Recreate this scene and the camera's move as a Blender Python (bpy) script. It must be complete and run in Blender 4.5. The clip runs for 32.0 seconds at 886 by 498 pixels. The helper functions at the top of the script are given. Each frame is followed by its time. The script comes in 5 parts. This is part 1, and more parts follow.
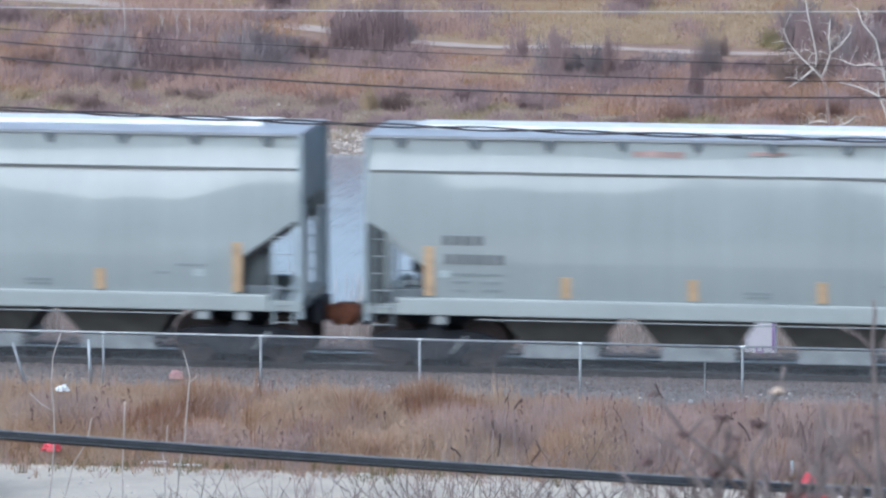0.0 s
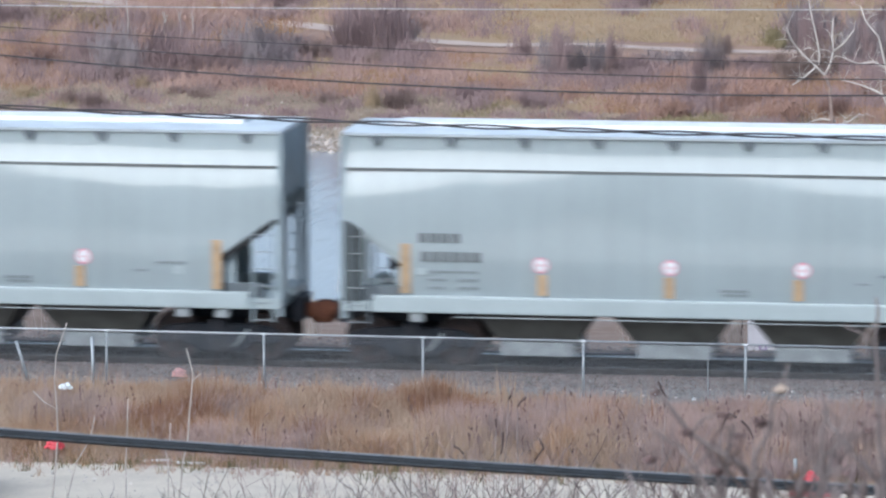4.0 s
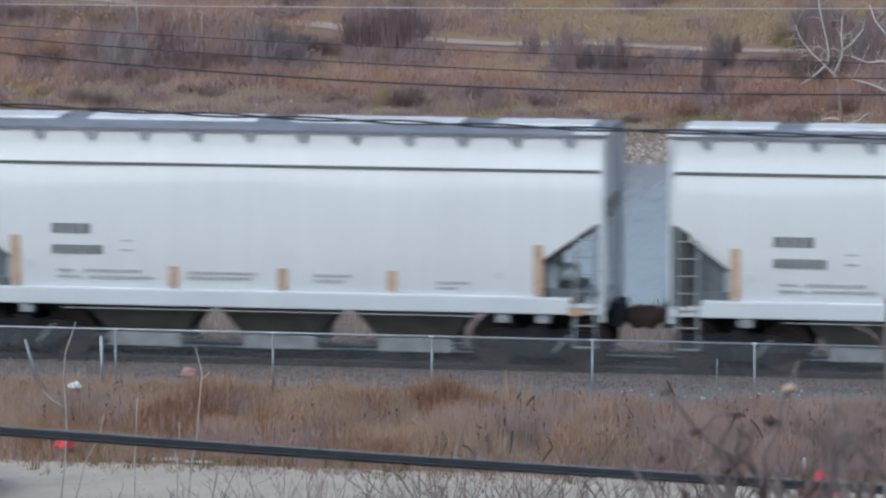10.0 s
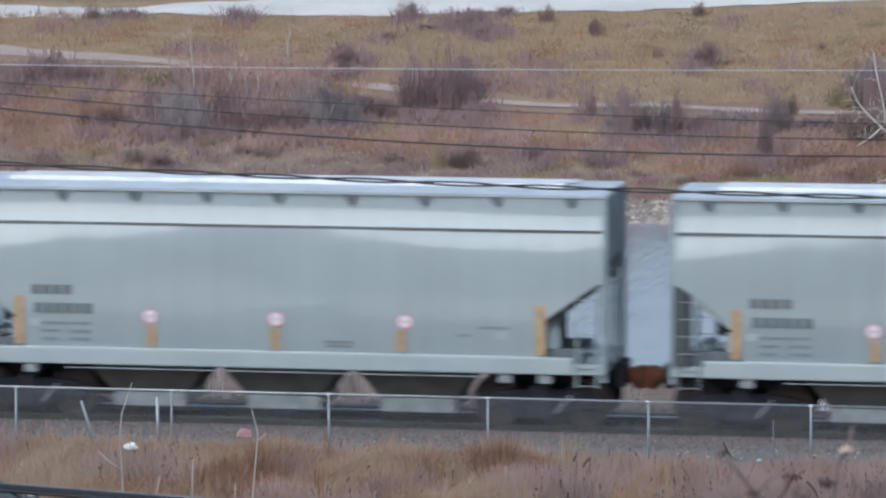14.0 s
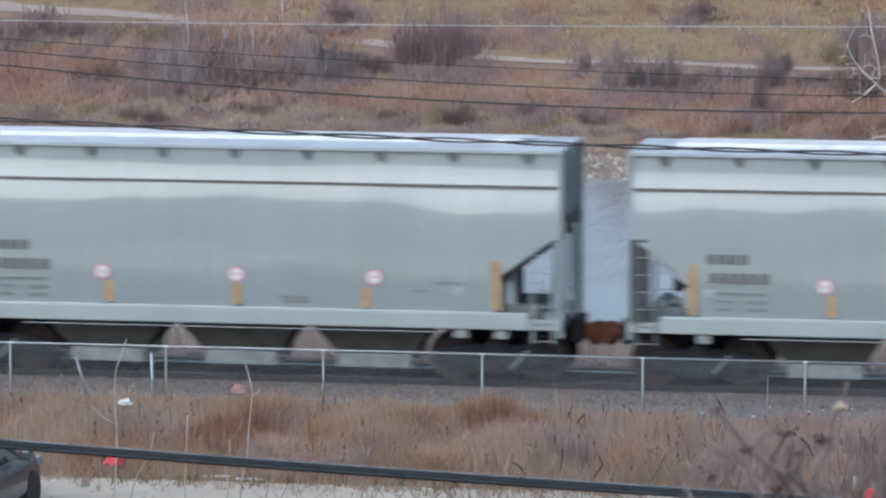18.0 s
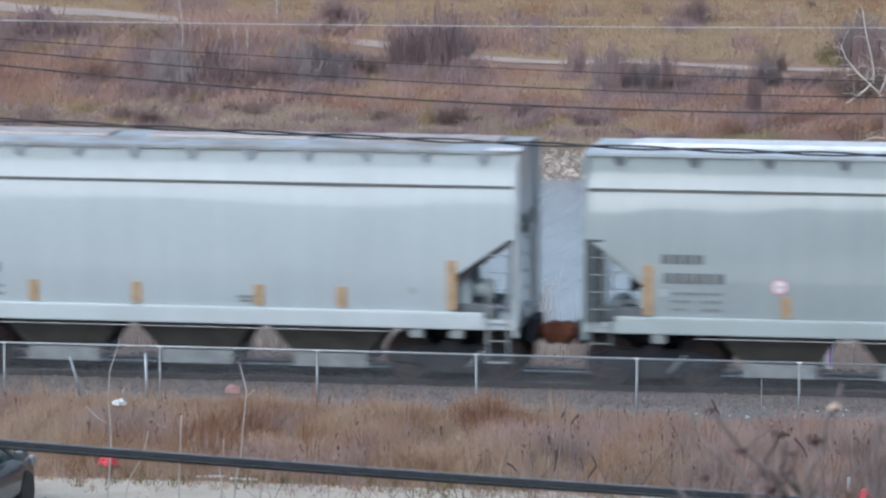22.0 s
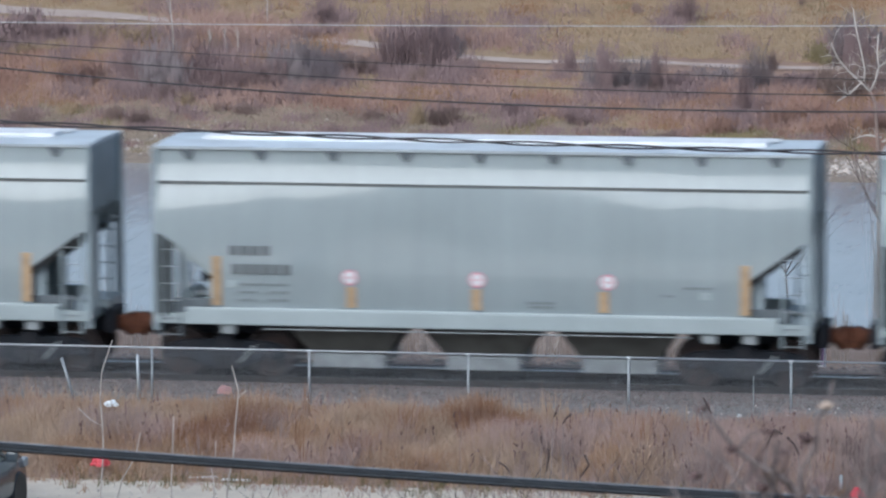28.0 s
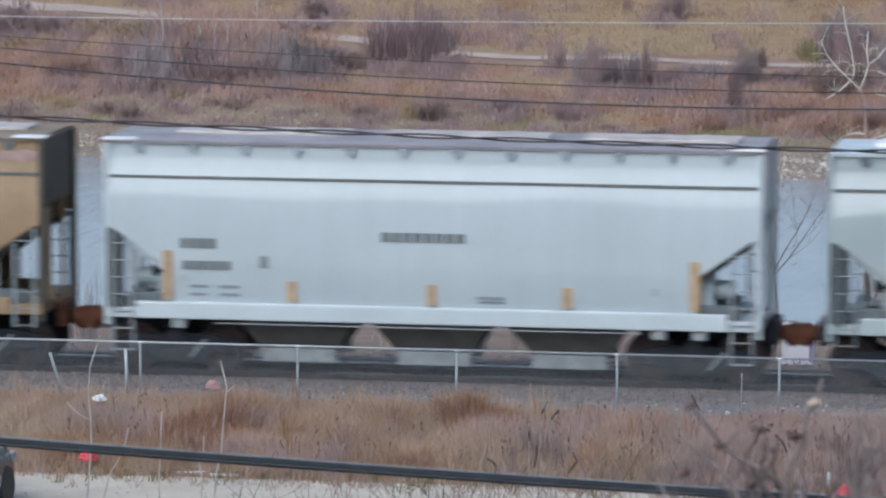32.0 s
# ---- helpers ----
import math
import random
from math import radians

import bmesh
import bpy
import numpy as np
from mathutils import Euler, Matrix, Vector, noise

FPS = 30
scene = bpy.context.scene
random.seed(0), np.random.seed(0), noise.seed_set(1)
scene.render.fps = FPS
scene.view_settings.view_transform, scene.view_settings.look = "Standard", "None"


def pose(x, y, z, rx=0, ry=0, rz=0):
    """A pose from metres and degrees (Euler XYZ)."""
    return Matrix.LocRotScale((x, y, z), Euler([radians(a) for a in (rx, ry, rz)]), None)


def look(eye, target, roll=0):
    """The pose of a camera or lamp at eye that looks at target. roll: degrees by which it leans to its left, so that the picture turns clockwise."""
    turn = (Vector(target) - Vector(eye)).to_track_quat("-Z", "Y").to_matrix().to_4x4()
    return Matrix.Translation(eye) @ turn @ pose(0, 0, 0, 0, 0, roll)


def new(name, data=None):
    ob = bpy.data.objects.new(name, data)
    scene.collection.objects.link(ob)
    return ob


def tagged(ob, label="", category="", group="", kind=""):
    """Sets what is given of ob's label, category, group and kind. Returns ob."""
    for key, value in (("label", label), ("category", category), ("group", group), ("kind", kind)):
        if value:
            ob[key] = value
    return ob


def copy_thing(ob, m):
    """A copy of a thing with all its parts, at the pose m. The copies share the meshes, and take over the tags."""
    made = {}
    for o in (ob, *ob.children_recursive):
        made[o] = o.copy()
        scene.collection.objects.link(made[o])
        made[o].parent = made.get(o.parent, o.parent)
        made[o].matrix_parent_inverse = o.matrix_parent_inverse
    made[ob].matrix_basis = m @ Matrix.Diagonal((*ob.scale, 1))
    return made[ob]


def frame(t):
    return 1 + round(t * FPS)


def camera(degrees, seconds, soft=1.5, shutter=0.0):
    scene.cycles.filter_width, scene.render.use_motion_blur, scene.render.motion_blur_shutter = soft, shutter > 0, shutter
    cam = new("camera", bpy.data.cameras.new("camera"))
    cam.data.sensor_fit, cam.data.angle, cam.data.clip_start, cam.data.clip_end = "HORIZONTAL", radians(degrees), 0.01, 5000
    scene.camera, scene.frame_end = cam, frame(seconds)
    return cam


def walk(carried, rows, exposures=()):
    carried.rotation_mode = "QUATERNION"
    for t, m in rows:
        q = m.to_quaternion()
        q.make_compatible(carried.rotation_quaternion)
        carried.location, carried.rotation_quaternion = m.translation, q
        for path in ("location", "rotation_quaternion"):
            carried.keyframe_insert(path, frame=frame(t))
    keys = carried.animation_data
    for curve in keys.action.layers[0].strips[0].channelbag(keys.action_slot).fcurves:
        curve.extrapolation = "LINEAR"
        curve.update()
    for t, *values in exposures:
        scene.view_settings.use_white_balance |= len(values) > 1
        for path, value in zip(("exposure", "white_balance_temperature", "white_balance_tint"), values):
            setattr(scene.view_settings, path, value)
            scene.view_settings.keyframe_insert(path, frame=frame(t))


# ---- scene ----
# camera: a long lens on a bluff above the line, held by hand
EYE = (15.5, -99.0, 14.75)
PATH = [
    (0.0, 8.900, -7.256, -0.001),
    (0.5, 8.950, -7.295, -0.093),
    (1.0, 8.937, -7.308, 0.032),
    (1.5, 8.935, -7.293, 0.035),
    (2.0, 8.943, -7.277, -0.002),
    (2.5, 8.944, -7.267, 0.004),
    (3.0, 8.970, -7.292, 0.003),
    (3.5, 8.939, -7.274, 0.026),
    (5.5, 8.969, -7.314, -0.108),
    (6.0, 9.000, -7.321, -0.118),
    (6.5, 8.990, -7.293, -0.050),
    (7.0, 8.930, -7.292, 0.157),
    (7.5, 8.948, -7.326, 0.158),
    (8.0, 8.996, -7.353, 0.036),
    (8.5, 9.005, -7.343, 0.038),
    (9.0, 9.035, -7.326, -0.011),
    (9.5, 9.042, -7.301, -0.006),
    (10.0, 9.039, -7.291, -0.001),
    (10.5, 9.022, -7.294, 0.034),
    (11.0, 9.042, -7.304, 0.009),
    (11.5, 9.057, -7.294, -0.101),
    (12.0, 9.027, -7.244, 0.040),
    (12.5, 9.015, -7.246, 0.050),
    (13.0, 9.204, -7.054, 0.182),
    (13.5, 9.550, -6.625, 0.040),
    (14.0, 9.674, -6.595, 0.035),
    (14.5, 9.619, -6.754, 0.095),
    (15.0, 9.582, -6.860, 0.128),
    (15.5, 9.593, -6.920, 0.153),
    (17.5, 9.596, -7.035, -0.013),
    (18.0, 9.617, -7.091, -0.016),
    (18.5, 9.623, -7.097, 0.017),
    (19.0, 9.602, -7.122, 0.153),
    (19.5, 9.588, -7.108, 0.079),
    (20.0, 9.585, -7.106, 0.055),
    (20.5, 9.558, -7.096, 0.044),
    (21.0, 9.555, -7.094, 0.013),
    (21.5, 9.547, -7.081, -0.021),
    (22.0, 9.560, -7.086, -0.090),
    (22.5, 9.570, -7.076, -0.089),
    (23.0, 9.539, -7.091, -0.023),
    (23.5, 9.568, -7.158, -0.014),
    (24.0, 9.588, -7.218, -0.020),
    (24.5, 9.588, -7.221, -0.079),
    (25.0, 9.588, -7.215, -0.075),
    (25.5, 9.545, -7.216, 0.094),
    (27.5, 9.498, -7.134, 0.051),
    (28.0, 9.434, -7.088, 0.140),
    (28.5, 9.457, -7.112, 0.085),
    (29.0, 9.467, -7.120, -0.017),
    (29.5, 9.443, -7.131, -0.037),
    (30.0, 9.433, -7.161, -0.064),
    (30.5, 9.412, -7.155, -0.100),
    (31.0, 9.392, -7.142, -0.149),
    (31.5, 9.351, -7.132, -0.149),
    (32.0, 9.339, -7.135, -0.117),
]
cam = camera(10.0, 32.0, soft=2.3, shutter=0.5)
EXPOSURES = [(0, 0.44, 5310, 6), (2, 0.50, 5490, 6), (4, 0.52, 5550, 6), (6.2, 0.28, 5580, 6), (7.0, 0.28, 5580, 6), (7.9, 0.28, 5600, 6), (8.9, -0.18, 5550, 6), (10.5, -0.21, 5550, 6), (12.0, -0.26, 5550, 6), (13.0, -0.22, 5500, 6), (13.8, 0.02, 5560, 6), (18, 0.07, 5560, 6), (20, 0.13, 5550, 6), (32, 0.12, 5580, 6)]
cam.data.dof.use_dof, cam.data.dof.focus_distance, cam.data.dof.aperture_fstop = True, 100.0, 7.0
walk(cam, [(t, pose(*EYE, 90 + p, r, y)) for t, y, p, r in PATH], EXPOSURES)

# overcast daylight
world = bpy.data.worlds.new("sky")
scene.world = world
world.use_nodes = True
wn, wl = world.node_tree.nodes, world.node_tree.links
sky = wn.new("ShaderNodeTexSky")
sky.sky_type, sky.sun_disc = "NISHITA", False
sky.sun_elevation, sky.sun_rotation = radians(38), radians(200)
sky.air_density, sky.dust_density, sky.ozone_density = 1.0, 4.0, 1.5
pale = wn.new("ShaderNodeHueSaturation")
pale.inputs["Saturation"].default_value = 0.7
wl.new(sky.outputs[0], pale.inputs["Color"])
wl.new(pale.outputs[0], wn["Background"].inputs["Color"])
wn["Background"].inputs["Strength"].default_value = 0.135
sun = new("sun", bpy.data.lights.new("sun", "SUN"))
sun.data.energy, sun.data.angle, sun.data.color = 0.9, radians(40), (1.0, 0.97, 0.93)
sun.matrix_world = look((-20, -50, 62), (0, 0, 0))

# ---- materials ----


def material(name, color, rough=0.6, metal=0.0, vary=0.12, scale=3.0, fine=40.0, bump=0.0, tint=None, spread=0.0, island=0.0, gloss=0.5, stretch=(1, 1, 1), streak=0.0, coat=0.0):
    """A surface with a base colour that wanders at two scales. tint: a second colour that comes in patches; spread: random change from object to object; island: from piece to piece."""
    m = bpy.data.materials.new(name)
    m.use_nodes = True
    n, l = m.node_tree.nodes, m.node_tree.links
    b = n["Principled BSDF"]
    b.inputs["Roughness"].default_value, b.inputs["Metallic"].default_value = rough, metal
    b.inputs["Specular IOR Level"].default_value = gloss
    b.inputs["Coat Weight"].default_value, b.inputs["Coat Roughness"].default_value, b.inputs["Coat IOR"].default_value = coat, 0.07, 1.95
    tc = n.new("ShaderNodeTexCoord")
    mp = n.new("ShaderNodeMapping")
    mp.inputs["Scale"].default_value = stretch
    l.new(tc.outputs["Object"], mp.inputs["Vector"])
    big = n.new("ShaderNodeTexNoise")
    big.inputs["Scale"].default_value, big.inputs["Detail"].default_value = scale, 5
    small = n.new("ShaderNodeTexNoise")
    small.inputs["Scale"].default_value, small.inputs["Detail"].default_value = fine, 3
    l.new(mp.outputs[0], big.inputs["Vector"]), l.new(mp.outputs[0], small.inputs["Vector"])
    mix = n.new("ShaderNodeMix")
    mix.data_type = "RGBA"
    mix.inputs["A"].default_value = (*color, 1)
    mix.inputs["B"].default_value = (*(tint or [c * (1 - 2 * vary) for c in color]), 1)
    ramp = n.new("ShaderNodeMapRange")
    ramp.inputs["From Min"].default_value, ramp.inputs["From Max"].default_value = 0.38, 0.66
    l.new(big.outputs["Fac"], ramp.inputs["Value"]), l.new(ramp.outputs[0], mix.inputs["Factor"])
    hs = n.new("ShaderNodeHueSaturation")
    l.new(mix.outputs["Result"], hs.inputs["Color"])
    val = n.new("ShaderNodeMapRange")
    val.inputs["To Min"].default_value, val.inputs["To Max"].default_value = 1 - vary, 1 + vary
    l.new(small.outputs["Fac"], val.inputs["Value"])
    last = val.outputs[0]

    def times(socket, amount):
        r = n.new("ShaderNodeMapRange")
        r.inputs["To Min"].default_value, r.inputs["To Max"].default_value = 1 - amount, 1 + amount
        l.new(socket, r.inputs["Value"])
        mu = n.new("ShaderNodeMath")
        mu.operation = "MULTIPLY"
        l.new(last, mu.inputs[0]), l.new(r.outputs[0], mu.inputs[1])
        return mu.outputs[0]

    if spread:
        last = times(n.new("ShaderNodeObjectInfo").outputs["Random"], spread)
    if island:
        last = times(n.new("ShaderNodeNewGeometry").outputs["Random Per Island"], island)
    if streak:
        sm = n.new("ShaderNodeMapping")
        sm.inputs["Scale"].default_value = (2.2, 2.2, 0.12)
        sn = n.new("ShaderNodeTexNoise")
        sn.inputs["Scale"].default_value, sn.inputs["Detail"].default_value = 1.6, 6
        l.new(tc.outputs["Object"], sm.inputs["Vector"]), l.new(sm.outputs[0], sn.inputs["Vector"])
        last = times(sn.outputs["Fac"], streak)
    l.new(last, hs.inputs["Value"])
    l.new(hs.outputs[0], b.inputs["Base Color"])
    if bump:
        bp = n.new("ShaderNodeBump")
        bp.inputs["Strength"].default_value, bp.inputs["Distance"].default_value = bump, 0.03
        l.new(small.outputs["Fac"], bp.inputs["Height"])
        l.new(bp.outputs[0], b.inputs["Normal"])
    return m


PAINT = {
    "grey": material("grey_car_paint", (0.345, 0.398, 0.412), 0.3, coat=1.0, vary=0.03, scale=0.6, fine=6, spread=0.05, streak=0.10),
    "warm": material("warm_grey_car_paint", (0.305, 0.342, 0.342), 0.32, coat=0.7, vary=0.03, scale=0.6, fine=6, spread=0.04, streak=0.10),
    "white": material("white_car_paint", (0.73, 0.765, 0.785), 0.35, coat=0.5, vary=0.02, scale=0.5, fine=6, spread=0.03, streak=0.05),
    "pale": material("pale_blue_car_paint", (0.46, 0.52, 0.55), 0.35, coat=0.6, vary=0.03, scale=0.5, fine=6, spread=0.03, streak=0.06),
    "tan": material("tan_car_paint", (0.31, 0.215, 0.12), 0.45, vary=0.10, scale=0.8, fine=8, streak=0.15),
}
SILL = {
    "grey": material("grey_sill_paint", (0.39, 0.445, 0.455), 0.4, vary=0.05, scale=1, fine=9),
    "warm": material("warm_sill_paint", (0.34, 0.375, 0.37), 0.4, vary=0.05, scale=1, fine=9),
    "white": material("white_sill_paint", (0.62, 0.67, 0.70), 0.4, vary=0.04, scale=1, fine=9),
    "pale": material("pale_sill_paint", (0.52, 0.575, 0.60), 0.4, vary=0.04, scale=1, fine=9),
    "tan": material("tan_sill_paint", (0.30, 0.21, 0.12), 0.5, vary=0.1, scale=1, fine=9),
}
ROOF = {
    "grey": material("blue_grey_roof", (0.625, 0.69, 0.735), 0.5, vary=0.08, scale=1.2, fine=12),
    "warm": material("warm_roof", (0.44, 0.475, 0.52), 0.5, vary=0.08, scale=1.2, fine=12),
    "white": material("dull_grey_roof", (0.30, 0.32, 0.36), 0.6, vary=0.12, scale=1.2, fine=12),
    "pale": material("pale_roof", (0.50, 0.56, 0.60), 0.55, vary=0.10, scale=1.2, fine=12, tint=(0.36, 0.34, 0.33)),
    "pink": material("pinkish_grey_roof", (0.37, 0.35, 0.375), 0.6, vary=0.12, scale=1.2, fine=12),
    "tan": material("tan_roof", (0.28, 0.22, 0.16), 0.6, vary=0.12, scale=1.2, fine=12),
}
HATCH = {
    "grey": material("white_hatch", (0.88, 0.90, 0.92), 0.5, vary=0.08, scale=2, fine=15),
    "dull": material("lilac_grey_hatch", (0.66, 0.65, 0.69), 0.55, vary=0.10, scale=2, fine=15),
    "tan": material("dusty_hatch", (0.60, 0.545, 0.525), 0.6, vary=0.15, scale=2, fine=15),
}
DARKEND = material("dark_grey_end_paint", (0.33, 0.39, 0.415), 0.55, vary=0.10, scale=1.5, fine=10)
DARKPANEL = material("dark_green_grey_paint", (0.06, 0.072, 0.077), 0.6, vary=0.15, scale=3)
PALEBRACKET = material("blue_eave_shade_bracket", (0.30, 0.335, 0.375), 0.6, vary=0.1, scale=4)
DULLORANGE = material("pale_orange_strip", (0.55, 0.40, 0.29), 0.5, vary=0.10, scale=4, spread=0.08)
GREYINK = material("pale_grey_lettering", (0.40, 0.43, 0.45), 0.6, vary=0.1)
DARKCOUPLER = material("dark_brown_coupler", (0.055, 0.035, 0.028), 0.85, vary=0.25, scale=6, bump=0.4)
BRACKET = material("dark_paint_and_eave_shade", (0.13, 0.15, 0.165), 0.6, vary=0.1, scale=4)
TANEND = material("dark_olive_end_paint", (0.085, 0.08, 0.06), 0.6, vary=0.15, scale=2)
SEAM = material("lap_gap_shadow", (0.145, 0.155, 0.155), 0.7, vary=0.1)
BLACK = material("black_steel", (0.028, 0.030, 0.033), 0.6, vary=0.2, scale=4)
# Near-black for the trucks, stub sills and small fittings.
UNDER = material("near_black_steel", (0.020, 0.024, 0.031), 0.7, vary=0.3, scale=3, tint=(0.034, 0.034, 0.040), gloss=0.2)
SHAFT = material("worn_gate_shaft", (0.10, 0.10, 0.10), 0.6, vary=0.2, scale=5)
# Discharge hoppers, much darker than the body paint.
CHUTE = material("dark_grey_chute", (0.115, 0.115, 0.105), 0.7, vary=0.15, scale=2)
GATE = material("grey_outlet_gate", (0.34, 0.37, 0.38), 0.6, vary=0.15, scale=3)
RUST = material("rusty_coupler", (0.13, 0.045, 0.022), 0.85, vary=0.25, scale=6, bump=0.4)
WHEEL = material("wheel_steel", (0.032, 0.029, 0.031), 0.6, metal=0.2, vary=0.2, scale=5, tint=(0.075, 0.048, 0.042))
ORANGE = material("orange_reflective_strip", (0.46, 0.325, 0.195), 0.5, vary=0.10, scale=4, spread=0.08)
INK = material("dark_lettering", (0.145, 0.16, 0.168), 0.6, vary=0.1)
FADED = material("faded_lettering", (0.22, 0.25, 0.26), 0.6, vary=0.1)
PADPAINT = material("dull_white_steel", (0.31, 0.335, 0.345), 0.6, vary=0.12, scale=4)
WHITEPAINT = material("white_paint", (0.78, 0.82, 0.84), 0.5, vary=0.06, scale=4)
RED = material("red_ring_paint", (0.66, 0.25, 0.32), 0.5, vary=0.08, scale=6)
PINK = material("faded_pink_paint", (0.66, 0.46, 0.47), 0.5, vary=0.08, scale=6)
SMEAR = material("rust_smear", (0.40, 0.285, 0.265), 0.7, vary=0.2, scale=3)
RAILTOP = material("polished_rail", (0.78, 0.78, 0.79), 0.12, metal=0.95, vary=0.08, scale=5)
RAILWEB = material("rusty_rail_web", (0.045, 0.038, 0.035), 0.8, vary=0.2, scale=4)
TIE = material("weathered_tie", (0.065, 0.052, 0.045), 0.9, vary=0.25, scale=5, spread=0.25, bump=0.4)
GALV = material("galvanised_steel", (0.44, 0.465, 0.49), 0.45, metal=0.6, vary=0.08, scale=6)
MESHWIRE = material("weathered_wire", (0.25, 0.27, 0.30), 0.6, metal=0.3, vary=0.1)
CABLE = material("black_cable_sheath", (0.014, 0.019, 0.026), 0.6, vary=0.2, scale=8, gloss=0.3)
HIGHLIGHTGREY = material("cable_highlight_grey", (0.075, 0.087, 0.103), 0.5, vary=0.1)
WIRE = material("dark_wire", (0.05, 0.045, 0.05), 0.6, vary=0.1)
SILVERWIRE = material("bare_aluminium_wire", (0.48, 0.48, 0.48), 0.4, metal=0.4, vary=0.05)
GRAVEL = material("grey_gravel", (0.20, 0.188, 0.178), 0.95, vary=0.35, scale=1.2, fine=28, bump=0.35, tint=(0.23, 0.212, 0.20))
# Oily ballast, with the shade under the train also put into its colour.
BALLAST = material("oily_shaded_ballast", (0.030, 0.027, 0.028), 0.95, vary=0.35, scale=2, fine=24, bump=0.9, tint=(0.05, 0.041, 0.037))
SHOULDER = material("brown_ballast_shoulder", (0.185, 0.148, 0.134), 0.95, vary=0.35, scale=1.6, fine=22, bump=0.4, tint=(0.14, 0.112, 0.104))
SHOULDERSTONE = material("brown_ballast_stone", (0.185, 0.150, 0.138), 0.9, vary=0.15, scale=9, island=0.4)
STONE = material("ballast_stone", (0.225, 0.212, 0.200), 0.9, vary=0.15, scale=9, island=0.28)
# Loose stones in the same oily dark, train shade included.
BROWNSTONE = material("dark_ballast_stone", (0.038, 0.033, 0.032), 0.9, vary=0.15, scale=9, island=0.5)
SHORESTONE = material("tan_shore_stone", (0.44, 0.385, 0.34), 0.9, vary=0.15, scale=3, island=0.4)
PALESTONE = material("pale_river_stone", (0.60, 0.55, 0.505), 0.85, vary=0.15, scale=3, island=0.35, spread=0.2)
BANKSTONE = material("dusty_bank_stone", (0.27, 0.215, 0.19), 0.9, vary=0.15, scale=5, island=0.5)
ROADMAT = material("pale_gravel_road", (0.575, 0.52, 0.435), 0.95, vary=0.12, scale=0.9, fine=14, bump=0.4, tint=(0.47, 0.425, 0.36))
VERGE = material("dry_verge_soil", (0.20, 0.145, 0.09), 0.95, vary=0.2, scale=0.8, fine=10, bump=0.6, tint=(0.15, 0.13, 0.085))
BANK = material("brown_bank_soil", (0.215, 0.145, 0.105), 0.95, vary=0.25, scale=1.1, fine=7, bump=0.7, tint=(0.27, 0.205, 0.17))
SHORE = material("pale_gravel_shore", (0.30, 0.24, 0.19), 0.95, vary=0.3, scale=0.8, fine=5, bump=0.9, tint=(0.22, 0.17, 0.13))
HILL = material("dry_hill_grass", (0.319, 0.213, 0.159), 0.95, vary=0.2, scale=0.10, fine=2.5, bump=0.6, tint=(0.247, 0.163, 0.132))
UPLAND = material("yellow_upland_grass", (0.335, 0.25, 0.165), 0.95, vary=0.18, scale=0.12, fine=2.0, bump=0.5, tint=(0.321, 0.218, 0.130))
TRAIL = material("pale_dirt_track", (0.46, 0.375, 0.33), 0.95, vary=0.12, scale=0.6, fine=5, tint=(0.40, 0.32, 0.275))
BARRIER = material("pale_concrete_edge", (0.76, 0.73, 0.69), 0.9, vary=0.1, scale=0.3, fine=4)
BLUFF = material("bluff_scrub", (0.10, 0.085, 0.06), 0.95, vary=0.25, scale=0.15, fine=3, bump=0.5)

# ---- mesh helpers ----


def part(name, bm, mat, parent=None, label="", smooth=False):
    """Links a bmesh as one mesh object, under a thing or a part where one is given."""
    me = bpy.data.meshes.new(name)
    bm.to_mesh(me)
    bm.free()
    return mesh_part(name, me, mat, parent, label, smooth)


def mesh_part(name, me, mat, parent=None, label="", smooth=False):
    for m in mat if isinstance(mat, (list, tuple)) else [mat]:
        me.materials.append(m)
    if smooth:
        me.polygons.foreach_set("use_smooth", [True] * len(me.polygons))
    ob = new(name, me)
    if parent is not None:
        ob.parent = parent
    return tagged(ob, label)


def raw(name, verts, faces, mat, parent=None, label="", smooth=False):
    me = bpy.data.meshes.new(name)
    me.from_pydata(verts, [], faces)
    me.update()
    return mesh_part(name, me, mat, parent, label, smooth)


def box(bm, x0, x1, y0, y1, z0, z1):
    v = [bm.verts.new((x, y, z)) for z in (z0, z1) for y in (y0, y1) for x in (x0, x1)]
    for a in ((0, 2, 3, 1), (4, 5, 7, 6), (0, 1, 5, 4), (2, 6, 7, 3), (0, 4, 6, 2), (1, 3, 7, 5)):
        bm.faces.new([v[i] for i in a])
    return bm


def boxes(*rows):
    bm = bmesh.new()
    for r in rows:
        box(bm, *r)
    return bm


def soft_box(x0, x1, y0, y1, z0, z1, r=0.02):
    bm = boxes((x0, x1, y0, y1, z0, z1))
    bmesh.ops.bevel(bm, geom=bm.edges[:], offset=r, segments=2, affect="EDGES", profile=0.6)
    return bm


def prism(bm, outline, y0, y1):
    """A plate with an outline of (x, z), from y0 to y1."""
    a = [bm.verts.new((x, y0, z)) for x, z in outline]
    b = [bm.verts.new((x, y1, z)) for x, z in outline]
    bm.faces.new(a), bm.faces.new(b[::-1])
    for i in range(len(a)):
        j = (i + 1) % len(a)
        bm.faces.new((a[j], a[i], b[i], b[j]))
    bmesh.ops.recalc_face_normals(bm, faces=bm.faces[:])
    return bm


